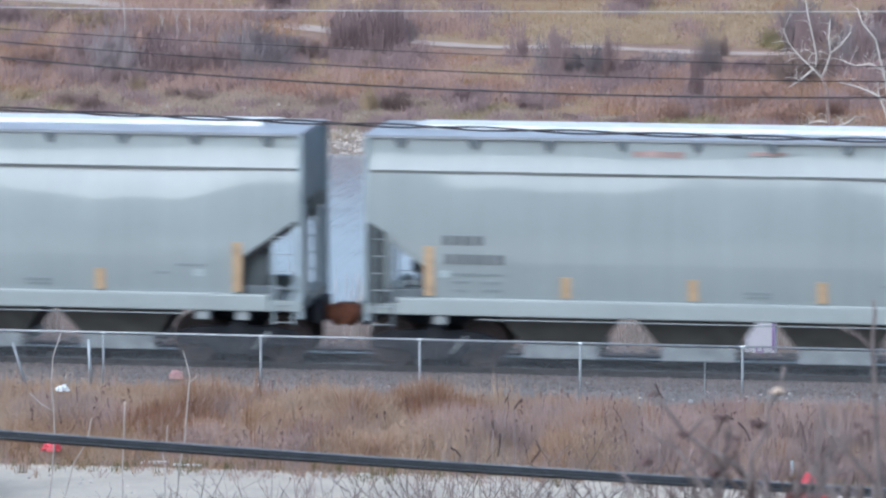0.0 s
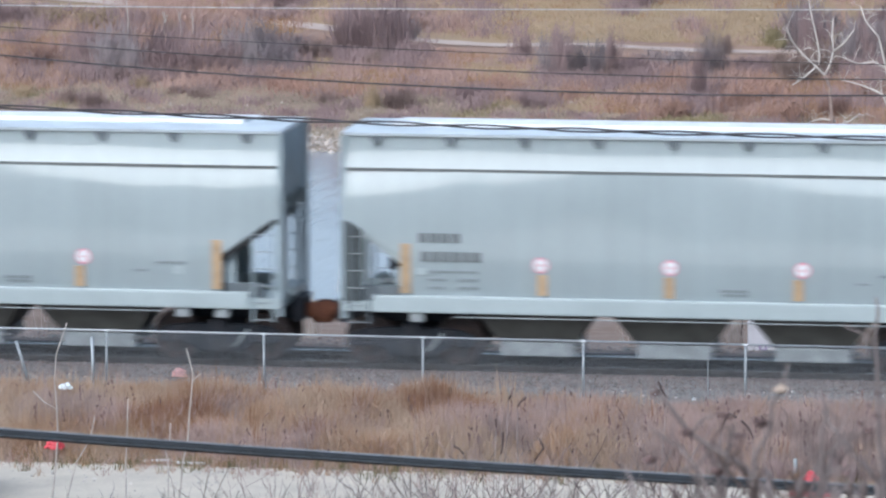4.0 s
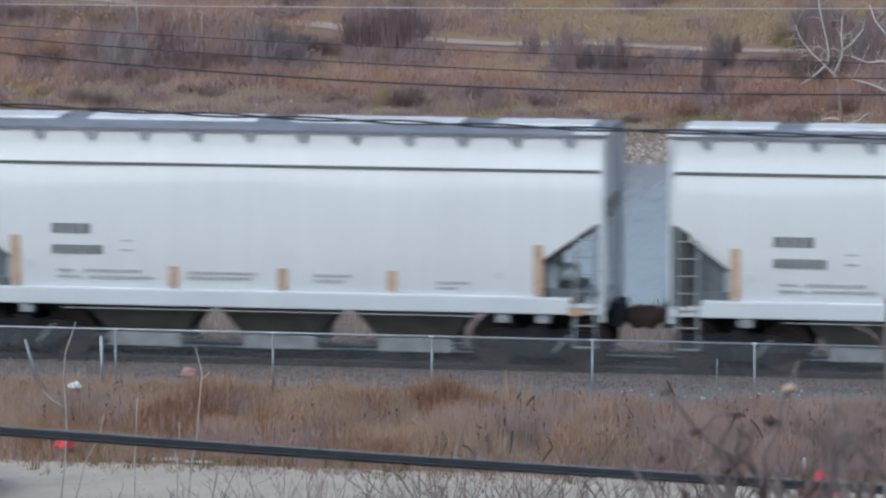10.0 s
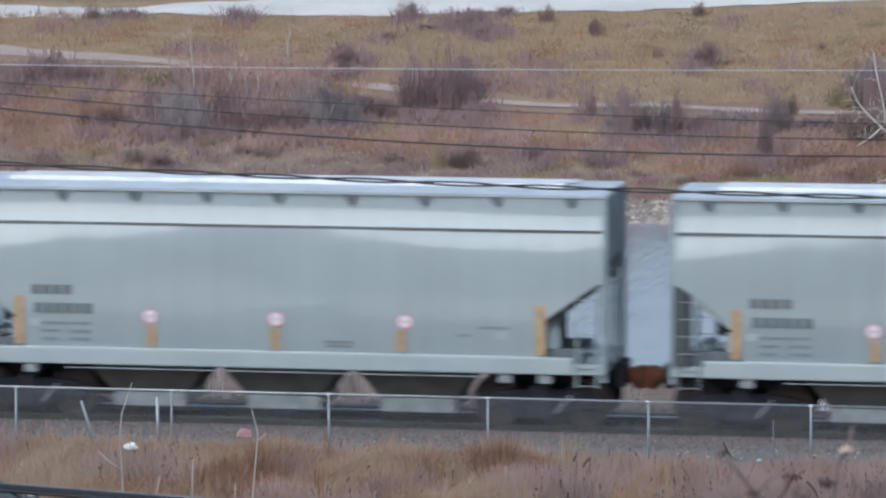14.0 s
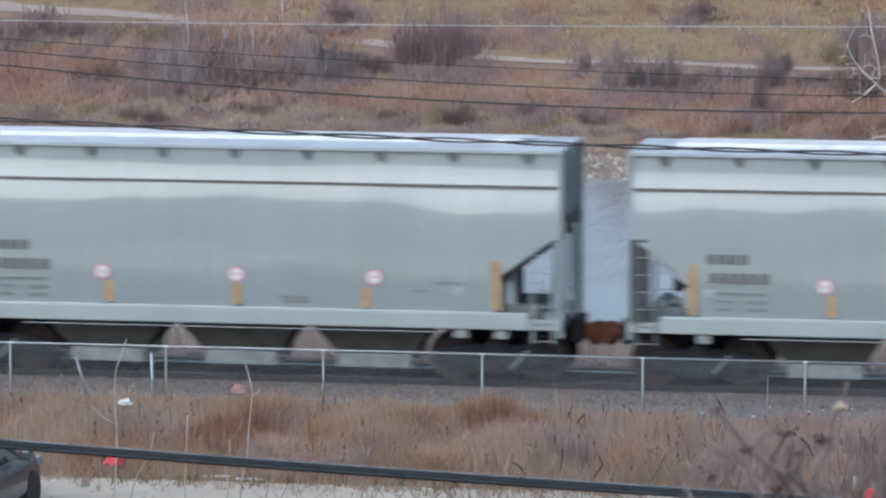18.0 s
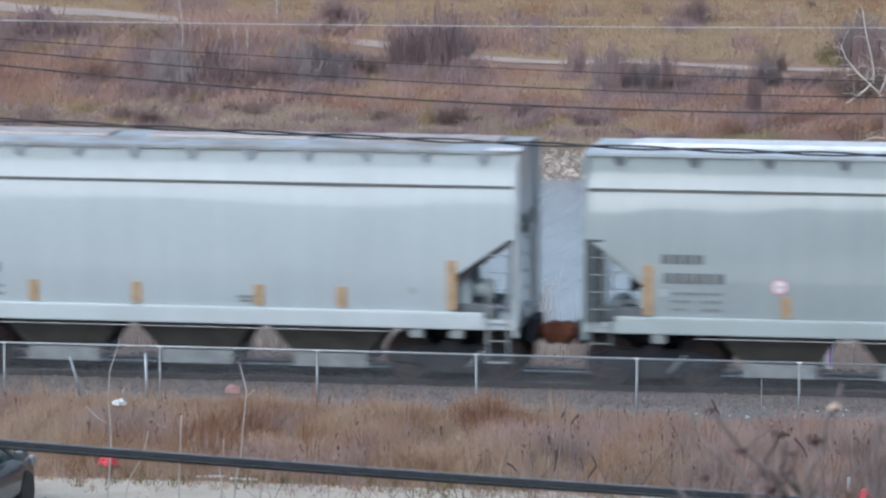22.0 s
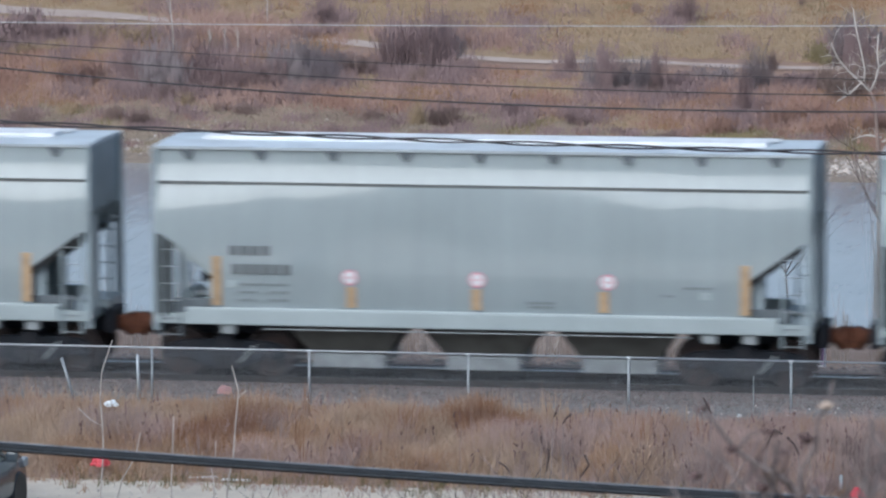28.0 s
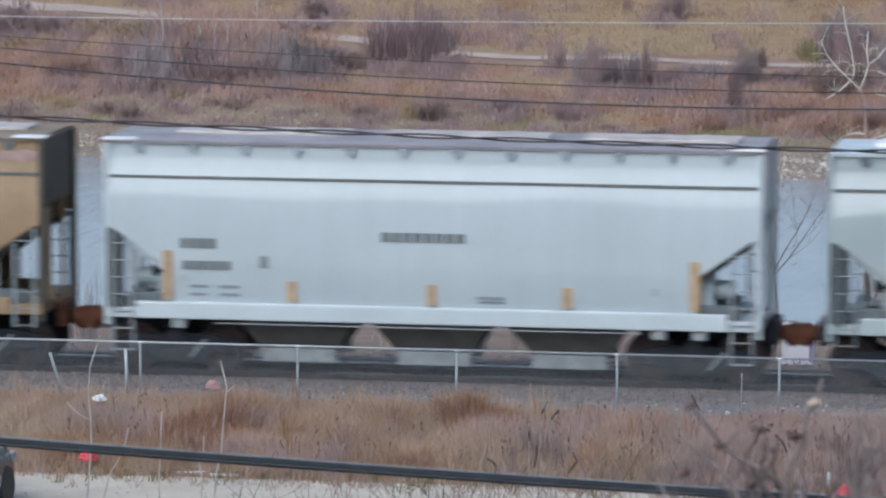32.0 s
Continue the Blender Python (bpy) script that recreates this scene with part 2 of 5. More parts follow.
def tube(bm, pts, r, sides=6, r1=None):
    """A round bar along points, tapering to r1."""
    pts = [Vector(p) for p in pts]
    rings = []
    for i, p in enumerate(pts):
        d = (pts[min(i + 1, len(pts) - 1)] - pts[max(i - 1, 0)]).normalized()
        u = d.orthogonal().normalized() if i == 0 else (u - d * u.dot(d)).normalized()
        w = d.cross(u)
        k = r if r1 is None else r + (r1 - r) * i / (len(pts) - 1)
        rings.append([bm.verts.new(p + (u * math.cos(a) + w * math.sin(a)) * k) for a in (2 * math.pi * j / sides for j in range(sides))])
    for a, b in zip(rings, rings[1:]):
        for j in range(sides):
            bm.faces.new((a[j], a[(j + 1) % sides], b[(j + 1) % sides], b[j]))
    bm.faces.new(rings[0][::-1]), bm.faces.new(rings[-1])
    return bm


def lathe(bm, profile, sides=28):
    """Turns (y, r) round the y axis."""
    rings = [[bm.verts.new((r * math.cos(a), y, r * math.sin(a))) for a in (2 * math.pi * j / sides for j in range(sides))] for y, r in profile]
    for a, b in zip(rings, rings[1:]):
        for j in range(sides):
            bm.faces.new((a[j], a[(j + 1) % sides], b[(j + 1) % sides], b[j]))
    bm.faces.new(rings[0][::-1]), bm.faces.new(rings[-1])
    bmesh.ops.recalc_face_normals(bm, faces=bm.faces[:])
    return bm


def disc(bm, x, y, z, r, sides=24, inner=0.0, depth=0.004):
    """A thin round plate, or a ring, that faces -y."""
    angles = [2 * math.pi * j / sides for j in range(sides)]
    o = [bm.verts.new((x + r * math.cos(a), y, z + r * math.sin(a))) for a in angles]
    ob = [bm.verts.new((x + r * math.cos(a), y + depth, z + r * math.sin(a))) for a in angles]
    for j in range(sides):
        bm.faces.new((o[j], ob[j], ob[(j + 1) % sides], o[(j + 1) % sides]))
    if inner:
        i = [bm.verts.new((x + inner * math.cos(a), y, z + inner * math.sin(a))) for a in angles]
        for j in range(sides):
            bm.faces.new((o[j], o[(j + 1) % sides], i[(j + 1) % sides], i[j]))
    else:
        bm.faces.new(o)
    return bm


# ---- the ground: one sheet from the hills behind the river to the bluff behind the camera ----
def shore_shift(x):
    """How far the far shore steps back up the river."""
    return 3.5 * min(1.0, max(0.0, (-9 - x) / 11))


def ground_height(x, y):
    z = float(np.interp(y - (shore_shift(x) * min(1, (76 - y) / 5) if 60 < y < 76 else 0), GY, GZ))
    if y > 70:
        z += 0.22 * noise.noise((x * 0.12, y * 0.15, 0)) * min(1, (y - 70) / 6) + 0.8 * noise.noise((x * 0.02, y * 0.012, 3)) * min(1, max(0, (y - 125) / 60))
    elif y < -110:
        z += 5 * noise.noise((x * 0.025, 1.7, 0)) * min(1, (-110 - y) / 25) + 2.5 * noise.noise((x * 0.11, 4.7, 0)) * min(1, (-110 - y) / 25)
    elif 3 < y < 36:
        z += 0.10 * noise.noise((x * 0.5, y * 0.5, 0))
    return z


GY = [-4000, -600, -170, -135, -110, -97, -75, -30, -19, -11.3, -9.5, -5, -3.2, -2.2, -1.5, 2.2, 3.2, 6, 10, 34, 38, 62, 68, 75, 120, 134, 260, 900, 4000]
GZ = [60, 36, 24, 20, 14, 13.0, 4.8, -0.6, -0.6, -0.6, -0.52, -0.37, -0.37, -0.37, -0.36, -0.36, -0.6, -0.9, -1.4, -3.9, -4.6, -4.6, -4.1, -3.64, 1.76, 2.6, 3.0, 6, 10]
GROUND_MATS = [BLUFF, ROADMAT, VERGE, GRAVEL, BALLAST, BANK, SHORE, HILL, UPLAND, SHOULDER]


def ground_zone(y):
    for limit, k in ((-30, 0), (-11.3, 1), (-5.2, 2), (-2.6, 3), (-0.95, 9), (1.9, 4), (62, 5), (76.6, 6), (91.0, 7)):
        if y < limit:
            return k
    return 8


def make_ground():
    xs = sorted({*np.round(np.linspace(-70, 45, 116), 2), *(-110.0, -160.0, -240.0, -400.0, -700.0, -1500.0, -4000.0), *(60.0, 80.0, 110.0, 160.0, 240.0, 400.0, 700.0, 1500.0, 4000.0)})
    ys = sorted({*map(float, GY), *np.round(np.linspace(-160, -100, 25), 2), *np.round(np.linspace(-30, -12, 13), 2), *np.round(np.linspace(-12, 12, 49), 2), *np.round(np.linspace(12, 36, 17), 2),
                 *np.round(np.linspace(66, 126, 101), 2), -5.2, -2.6, -0.95, 1.9, 76.6, 91.0})
    verts = [(x, y, ground_height(x, y)) for y in ys for x in xs]
    n = len(xs)
    faces = [(j * n + i, j * n + i + 1, j * n + n + i + 1, j * n + n + i) for j in range(len(ys) - 1) for i in range(n - 1)]
    ob = raw("ground", verts, faces, GROUND_MATS, smooth=True)
    for p in ob.data.polygons:
        x, y, _ = p.center
        w = 0.9 * noise.noise((x * 0.14, y * 0.2, 9)) + 0.25 * noise.noise((x * 0.9, y * 0.9, 2)) if -13 < y < -6 or y > 66 else 0
        p.material_index = ground_zone(y + (w * 0.5 if y < 0 else w * 2.0))
    tagged(ob, "dry grass, gravel, road and hillside ground", kind="structure")


make_ground()

def river_material():
    m = material("rippled_river_water", (0.365, 0.385, 0.40), 0.14, vary=0.07, scale=0.3, fine=1.6, stretch=(1.0, 0.5, 1), gloss=1.0)
    n, l = m.node_tree.nodes, m.node_tree.links
    tc, mp, ns = n.new("ShaderNodeTexCoord"), n.new("ShaderNodeMapping"), n.new("ShaderNodeTexNoise")
    mp.inputs["Scale"].default_value = (1.6, 0.17, 1)
    ns.inputs["Scale"].default_value, ns.inputs["Detail"].default_value = 1.6, 5
    bp = n.new("ShaderNodeBump")
    bp.inputs["Strength"].default_value, bp.inputs["Distance"].default_value = 0.24, 0.10
    l.new(tc.outputs["Object"], mp.inputs["Vector"]), l.new(mp.outputs[0], ns.inputs["Vector"])
    l.new(ns.outputs["Fac"], bp.inputs["Height"]), l.new(bp.outputs[0], n["Principled BSDF"].inputs["Normal"])
    return m


raw("water", [(x, y, -4.0) for y in (33.0, 74.0) for x in (-900, 900)], [(0, 1, 3, 2)], river_material())
tagged(bpy.data.objects["water"], "pale rippled river behind the railway line", kind="structure")


def ribbon(name, pts, widths, mat, label, lift=0.06):
    """A track that lies on the hillside."""
    verts, faces, steps = [], [], 14
    fine_pts = []
    for (a, wa), (b, wb) in zip(zip(pts, widths), zip(pts[1:], widths[1:])):
        for i in range(steps):
            k = i / steps
            fine_pts.append((a[0] + (b[0] - a[0]) * k, a[1] + (b[1] - a[1]) * k, wa + (wb - wa) * k))
    fine_pts.append((*pts[-1], widths[-1]))
    for x, y, w in fine_pts:
        w *= 1 + 0.25 * noise.noise((x * 0.7, y, 5))
        for s in (-0.5, -0.17, 0.17, 0.5):
            yy = y + s * w
            verts.append((x, yy, ground_height(x, yy) + lift - 0.04 * abs(s)))
    for i in range(len(fine_pts) - 1):
        for s in range(3):
            faces.append((i * 4 + s, i * 4 + 4 + s, i * 4 + 5 + s, i * 4 + 1 + s))
    return tagged(raw(name, verts, faces, mat, smooth=True), label, kind="structure")


ribbon("dirt_track", [(-66.0, 107.5), (-50.0, 103.4), (-36.5, 99.3), (-33.9, 98.4), (-31.4, 97.8), (-28.9, 96.7), (-27.7, 96.2), (-23.9, 94.5), (-19.7, 92.8), (-15.9, 91.2), (-12.0, 90.1), (-8.8, 90.0), (-5.3, 89.6), (-1.0, 89.2), (9.8, 88.8), (40.9, 88.6)],
       [2.4, 2.2, 1.6, 1.4, 1.15, 1.0, 0.85, 0.8, 1.0, 0.8, 0.7, 0.65, 0.62, 0.62, 0.6, 0.6], TRAIL, "pale trodden dirt track across the hillside")
ribbon("upper_road", [(-76.7, 107.2), (-38.6, 107.0), (-34.8, 107.0), (-33.0, 107.6), (-31.5, 108.5), (-29.0, 108.1), (-25.7, 108.7), (-19.7, 109.5), (-15.0, 110.2), (-11.5, 110.8), (-9.2, 111.5), (-1.9, 113.0), (42.2, 117.0)],
       [3.0, 3.0, 2.7, 1.8, 2.2, 3.4, 3.6, 3.5, 3.4, 3.0, 2.3, 1.5, 1.4], BARRIER, "pale road along the upper hillside")

# ---- the railway track ----
RAIL_TOP = -0.25


def make_track():
    R = RAIL_TOP
    track = tagged(new("railway_track"), "steel rails on weathered wooden ties", kind="structure")
    for y in (-0.75, 0.75):
        g = 1 if y < 0 else -1
        # Polish is made narrower on the near rail, so that only the far one glints.
        worn = 0.018 if y < 0 else -0.030
        rail = part("rail", boxes((-420, 420, *sorted((y - g * 0.036, y + g * worn)), R - 0.045, R - 0.003), (-420, 420, *sorted((y + g * worn, y + g * 0.034)), R - 0.045, R - 0.022),
                                  (-420, 420, y - 0.012, y + 0.012, R - 0.16, R - 0.045), (-420, 420, y - 0.07, y + 0.07, R - 0.18, R - 0.16)), RAILWEB, track)
        part("rail_head", boxes((-420, 420, *sorted((y + g * worn, y + g * 0.036)), R - 0.022, R)), RAILTOP, rail, "polished running band")
    rng = random.Random(4)
    bm = boxes((-0.11, 0.11, -1.3, 1.3, -0.16, 0))
    bmesh.ops.bevel(bm, geom=bm.edges[:], offset=0.012, segments=1, affect="EDGES")
    tie = part("tie", bm, TIE, track)
    tie.location = (-30, 0, RAIL_TOP - 0.178)
    for i in range(1, 110):
        o = tie.copy()
        scene.collection.objects.link(o)
        o.location = (-30 + i * 0.53 + rng.uniform(-0.02, 0.02), rng.uniform(-0.03, 0.03), RAIL_TOP - 0.178 + rng.uniform(-0.01, 0.006))
        o.rotation_euler = (0, 0, rng.uniform(-0.02, 0.02))


make_track()


def stones(name, spots, mat, label, kind="stuff"):
    """Loose stones, each a small rough lump, joined."""
    rng = random.Random(len(spots))
    verts, faces = [], []
    for x, y, z, r in spots:
        b = len(verts)
        for dx, dy, dz in ((1, 0, 0), (-1, 0, 0), (0, 1, 0), (0, -1, 0), (0, 0, 1), (0, 0, -1)):
            k = r * rng.uniform(0.6, 1.25)
            verts.append((x + dx * k + rng.uniform(-.3, .3) * r, y + dy * k + rng.uniform(-.3, .3) * r, z + dz * k * 0.75))
        faces += [(b + i, b + j, b + k) for i, j, k in ((0, 2, 4), (2, 1, 4), (1, 3, 4), (3, 0, 4), (2, 0, 5), (1, 2, 5), (3, 1, 5), (0, 3, 5))]
    return tagged(raw(name, verts, faces, mat), label, kind=kind)


def scatter_stones():
    rng = random.Random(7)
    spots = []
    for _ in range(16000):
        x, y = rng.uniform(-22, 18), rng.uniform(-5.3, -1.6)
        spots.append((x, y, ground_height(x, y), rng.uniform(0.018, 0.05)))
    stones("gravel", spots, STONE, "loose grey gravel between fence and track")
    spots = []
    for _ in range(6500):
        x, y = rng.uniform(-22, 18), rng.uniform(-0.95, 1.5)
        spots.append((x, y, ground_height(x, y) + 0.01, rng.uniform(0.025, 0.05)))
    stones("ballast", spots, BROWNSTONE, "dark oily ballast stones with train shade in their colour")
    spots = []
    for _ in range(9000):
        x, y = rng.uniform(-22, 18), rng.triangular(-3.1, -0.9, -1.8)
        spots.append((x, y, ground_height(x, y) + 0.005, rng.uniform(0.02, 0.055)))
    stones("ballast_shoulder", spots, SHOULDERSTONE, "brown ballast stones beside the rails")
    spots = []
    for _ in range(240):
        x, y = rng.uniform(-14, 14), rng.uniform(-5.4, -2.4)
        spots.append((x, y, ground_height(x, y) + 0.02, rng.uniform(0.015, 0.036)))
    stones("pale_gravel", spots, PALESTONE, "scattered pale stones on the grey gravel")
    spots = []
    for _ in range(9500):
        x, y = rng.uniform(-46, 22), 69.0 + 6.0 * rng.random() ** 0.9
        if noise.noise((x * 0.35, y * 0.5, 4)) + 0.25 * rng.random() < -0.12:
            continue
        y += shore_shift(x) * min(1, (76 - y) / 5)
        spots.append((x, y, ground_height(x, y), 0.05 + 0.13 * rng.random() ** 2.5))
    for _ in range(1500):
        x = rng.uniform(-50, 2)
        y = 74 + 7.0 * rng.random() * (0.55 + noise.noise((x * 0.3, 2, 6)))
        big = noise.noise((x * 0.5, y * 0.25, 12)) > 0.0
        spots.append((x, y, ground_height(x, y), 0.04 + (0.11 if big else 0.08) * rng.random() ** 3))
    stones("shore_stones", spots, SHORESTONE, "pale stones along the far river shore")
    spots = []
    for _ in range(1100):
        x, y = rng.uniform(-13, 14.5), -11.2 - abs(rng.gauss(0, 1.6))
        spots.append((x, y, ground_height(x, y), 0.012 + 0.035 * rng.random() ** 2))
    stones("road_pebbles", spots, PALESTONE, "loose pebbles along the gravel road edge")
    spots = []
    for _ in range(4200):
        x, y = rng.uniform(-26, 20), rng.uniform(2.6, 11.5)
        spots.append((x, y, ground_height(x, y), 0.02 + 0.07 * rng.random() ** 2))
    stones("bank_stones", spots, BANKSTONE, "pale gravel on the bank behind the track")


scatter_stones()

# ---- covered hopper cars ----
HALF = 6.49      # half the body's length
CUT = 5.36       # where the end cut-outs begin
BODY = [(1.17, 1.458), (1.35, 1.478), (1.62, 1.497), (1.95, 1.510), (2.25, 1.514), (2.60, 1.508), (2.94, 1.490), (3.24, 1.462), (3.45, 1.434), (3.66, 1.401)]
UPPER = [(3.72, 1.437), (3.9, 1.403), (4.1, 1.378), (4.25, 1.365), (4.36, 1.359)]


def side_limit(z):
    """How far the side sheet reaches along the car at that height: the ends are cut away under the slope sheets."""
    if z < 1.95:
        return CUT
    if z < 2.66:
        return CUT + (z - 1.95) / 0.70 * (HALF - 0.12 - CUT)
    return HALF


def side_sheet(profile, side, seed, wave):
    zs = [z for z, _ in profile]
    rows = sorted({*zs, *(1.949, 1.951, 2.655, 2.665)} if zs[0] < 2 else set(zs))
    cols = 60
    verts, faces = [], []
    for z in rows:
        lim = side_limit(z)
        y = float(np.interp(z, zs, [p[1] for p in profile]))
        for i in range(cols + 1):
            x = -lim + 2 * lim * i / cols
            w = wave * (1.8 * noise.noise((x * 0.30 + seed, 0.5, seed)) * max(0, z - 2.45) + 0.5 * noise.noise((x * 0.9, z * 0.5, seed + 5)) * min(1, max(0.02, (z - 2.4) / 0.6)))
            verts.append((x, side * (y + w), z))
    n = cols + 1
    for j in range(len(rows) - 1):
        for i in range(cols):
            q = (j * n + i, j * n + i + 1, j * n + n + i + 1, j * n + n + i)
            faces.append(q if side < 0 else q[::-1])
    return verts, faces


def glyph_bar(bm, x, y, z, w, h, letters):
    """A line of unreadable lettering as plain bars."""
    step = w / letters
    for i in range(letters):
        box(bm, x + i * step, x + (i + 0.80) * step, y, y + 0.012, z - h / 2, z + h / 2)


def surface_y(z):
    return -float(np.interp(z, [p[0] for p in BODY], [p[1] for p in BODY])) - 0.016


def make_truck(car, x):
    """A two-axle truck: side frames, bolster, springs and two wheelsets that turn."""
    truck = new("truck")
    truck.parent, truck.location = car, (x, 0, RAIL_TOP)
    frame_line = [(-1.22, 0.40), (-1.22, 0.62), (-0.95, 0.72), (-0.5, 0.76), (0.5, 0.76), (0.95, 0.72), (1.22, 0.62), (1.22, 0.40), (0.98, 0.36), (0.86, 0.42), (0.55, 0.30), (0.42, 0.20), (-0.42, 0.20), (-0.55, 0.30), (-0.86, 0.42), (-0.98, 0.36)]
    for y in (-1.08, 0.94):
        bm = prism(bmesh.new(), frame_line, y, y + 0.14)
        bmesh.ops.bevel(bm, geom=[e for e in bm.edges if abs(e.verts[0].co.y - e.verts[1].co.y) < 0.01], offset=0.018, segments=1, affect="EDGES")
        part("side_frame", bm, UNDER, truck)
    part("bolster", boxes((-0.19, 0.19, -1.12, 1.12, 0.42, 0.84)), UNDER, truck)
    for y in (-1.11, 1.11):
        for dx in (-0.13, 0.0, 0.13):
            part("spring", tube(bmesh.new(), [(dx, y, 0.22), (dx, y, 0.44)], 0.055, 8), BLACK, truck)
    part("brake_rod", tube(bmesh.new(), [(0.30, -1.13, 0.30), (0.62, -1.13, 0.66)], 0.028, 6), GATE, truck, "pale brake lever")
    sets = []
    for ax in (-0.89, 0.89):
        bm = bmesh.new()
        r = 0.483
        for s in (-1, 1):
            prof = [(0.665, 0.12), (0.665, 0.36), (0.685, r + 0.027), (0.715, r + 0.027), (0.72, r), (0.815, r - 0.006), (0.815, r - 0.05), (0.77, r - 0.07), (0.76, 0.20), (0.80, 0.15), (0.80, 0.02)]
            lathe(bm, [(s * a, b) for a, b in prof], 28)
        tube(bm, [(0, -1.05, 0), (0, 1.05, 0)], 0.08, 10)
        for k in range(3):
            a = 2 * math.pi * k / 3
            tube(bm, [(0.045 * math.cos(a), -1.16, 0.045 * math.sin(a)), (0.045 * math.cos(a), -1.04, 0.045 * math.sin(a))], 0.02, 6)
        w = part("wheelset", bm, WHEEL, truck, "worn steel wheels on their axle")
        w.location = (ax, 0, r)
        sets.append(w)
    return sets


def make_car(style, label, dots, letters, strips, small, hatch="grey", seed=0.0, brackets=9, roof_kind=None, dotmat=None, smears=(), dot_z=1.86):
    car = tagged(new("hopper_car"), label, "hopper car", "freight train cars")
    paint, sill = PAINT[style], SILL[style]
    strip_paint = DULLORANGE if style == "white" else ORANGE
    wave = 0.04 if style in ("grey", "warm") else 0.013
    for s in (-1, 1):
        v, f = side_sheet(BODY, s, seed, wave)
        raw("side_sheet", v, f, paint, car, smooth=True)
        v, f = side_sheet(UPPER, s, seed + 3, wave * 0.3)
        raw("upper_side_sheet", v, f, paint, car, smooth=True)
        # Dark strip painted as the shadow in the gap under the lap.
        bm = boxes((-HALF, HALF, *sorted((s * 1.36, s * 1.424)), 3.655, 3.725))
        part("lap_joint", bm, SEAM, car, "dark strip painted as the shadow under the lap")
        bm = soft_box(-CUT - 0.55, CUT + 0.55, *sorted((s * 1.40, s * 1.56)), 0.87, 1.21, 0.035)
        part("side_sill", bm, sill, car)
        # corner posts and end ladders
        for e in (-1, 1):
            part("corner_post", soft_box(*sorted((e * (HALF - 0.02), e * (HALF + 0.08))), *sorted((s * 1.30, s * 1.46)), 0.72, 4.34, 0.012), TANEND if style == "tan" else sill if style not in ("grey", "warm") else DARKEND, car)
            bm = bmesh.new()
            for x in (HALF - 0.10, HALF - 0.50):
                box(bm, *sorted((e * x - 0.022, e * x + 0.022)), *sorted((s * 1.50, s * 1.53)), 0.62, 2.62 if x > 6.3 else 2.30)
            ladder = part("side_ladder", bm, PADPAINT if style in ("white", "pale") else BRACKET if e < 0 else DARKEND, car, "steel ladder")
            for i in range(6):
                z = 0.66 + i * 0.34
                part("rung", tube(bmesh.new(), [(e * (HALF - 0.50), s * 1.535, z), (e * (HALF - 0.10), s * 1.535, z)], 0.016 if style in ("white", "pale") else 0.011, 6), PADPAINT if style in ("white", "pale") else GATE, ladder)
            # end platform and step
            part("end_sill", boxes((*sorted((e * (CUT + 0.5), e * (HALF + 0.06))), *sorted((s * 0.25, s * 1.50)), 0.88, 1.08)), sill, car)
    # inside lining that closes the hopper body
    for e in (-1, 1):
        bm = bmesh.new()
        prism(bm, [(e * (HALF - 0.06), 4.36), (e * HALF, 4.36), (e * HALF, 3.02), (e * 4.35, 1.02), (e * 4.25, 1.06), (e * (HALF - 0.06), 3.08)], -1.36, 1.36)
        part("end_slope_sheet", bm, DARKEND if style in ("grey", "warm") else TANEND if style == "tan" else paint, car, "sloping end sheet")
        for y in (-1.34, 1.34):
            # Black at the right end, body paint at the left.
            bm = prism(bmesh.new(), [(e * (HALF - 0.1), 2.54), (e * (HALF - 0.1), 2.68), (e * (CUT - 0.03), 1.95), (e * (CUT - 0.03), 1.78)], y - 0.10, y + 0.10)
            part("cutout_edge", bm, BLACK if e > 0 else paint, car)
        # Near-black on warm cars: the dark inside of the cut-out put into its colour.
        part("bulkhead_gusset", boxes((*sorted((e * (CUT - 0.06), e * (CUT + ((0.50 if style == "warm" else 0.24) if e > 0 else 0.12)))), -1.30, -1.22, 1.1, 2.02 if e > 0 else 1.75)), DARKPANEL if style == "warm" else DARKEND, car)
        part("cross_bearer", soft_box(*sorted((e * (CUT - 0.05), e * (CUT + 0.80))), -1.34, -1.20, 1.08, 1.36, 0.02), BRACKET, car, "dark band along the foot of the end cut-out")
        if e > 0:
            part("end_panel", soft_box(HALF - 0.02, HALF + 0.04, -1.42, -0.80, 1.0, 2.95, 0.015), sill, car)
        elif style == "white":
            # Added dark plate that fills the cut-out, which looks dark inside.
            part("slope_brace", prism(bmesh.new(), [(-CUT - 0.02, 1.1), (-HALF + 0.12, 1.1), (-HALF + 0.12, 2.62), (-CUT - 0.02, 1.93)], -1.24, -1.18), BRACKET, car, "dark plate added to fill the end cut-out")
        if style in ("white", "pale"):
            part("brake_reservoir", tube(bmesh.new(), [(e * (CUT + 0.05), -0.9, 1.62), (e * (CUT + 0.62), -0.9, 1.62)], 0.20, 14), DARKEND, car)
        for y in (-0.55, 0.55):
            part("end_post", boxes((*sorted((e * (HALF - 0.05), e * (HALF + 0.03))), y - 0.04, y + 0.04, 0.95, 3.1)), DARKEND if style == "grey" else sill, car)
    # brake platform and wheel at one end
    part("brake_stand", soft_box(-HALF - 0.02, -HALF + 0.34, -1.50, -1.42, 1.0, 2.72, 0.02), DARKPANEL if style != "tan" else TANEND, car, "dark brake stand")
    part("brake_platform", boxes((-HALF - 0.02, -HALF + 0.34, -0.9, 0.9, 1.0, 1.05)), DARKEND, car)
    part("reservoir", tube(bmesh.new(), [(-CUT - 0.62, -0.9, 1.32), (-CUT - 0.62, 0.2, 1.32)], 0.15, 14), DARKEND, car)
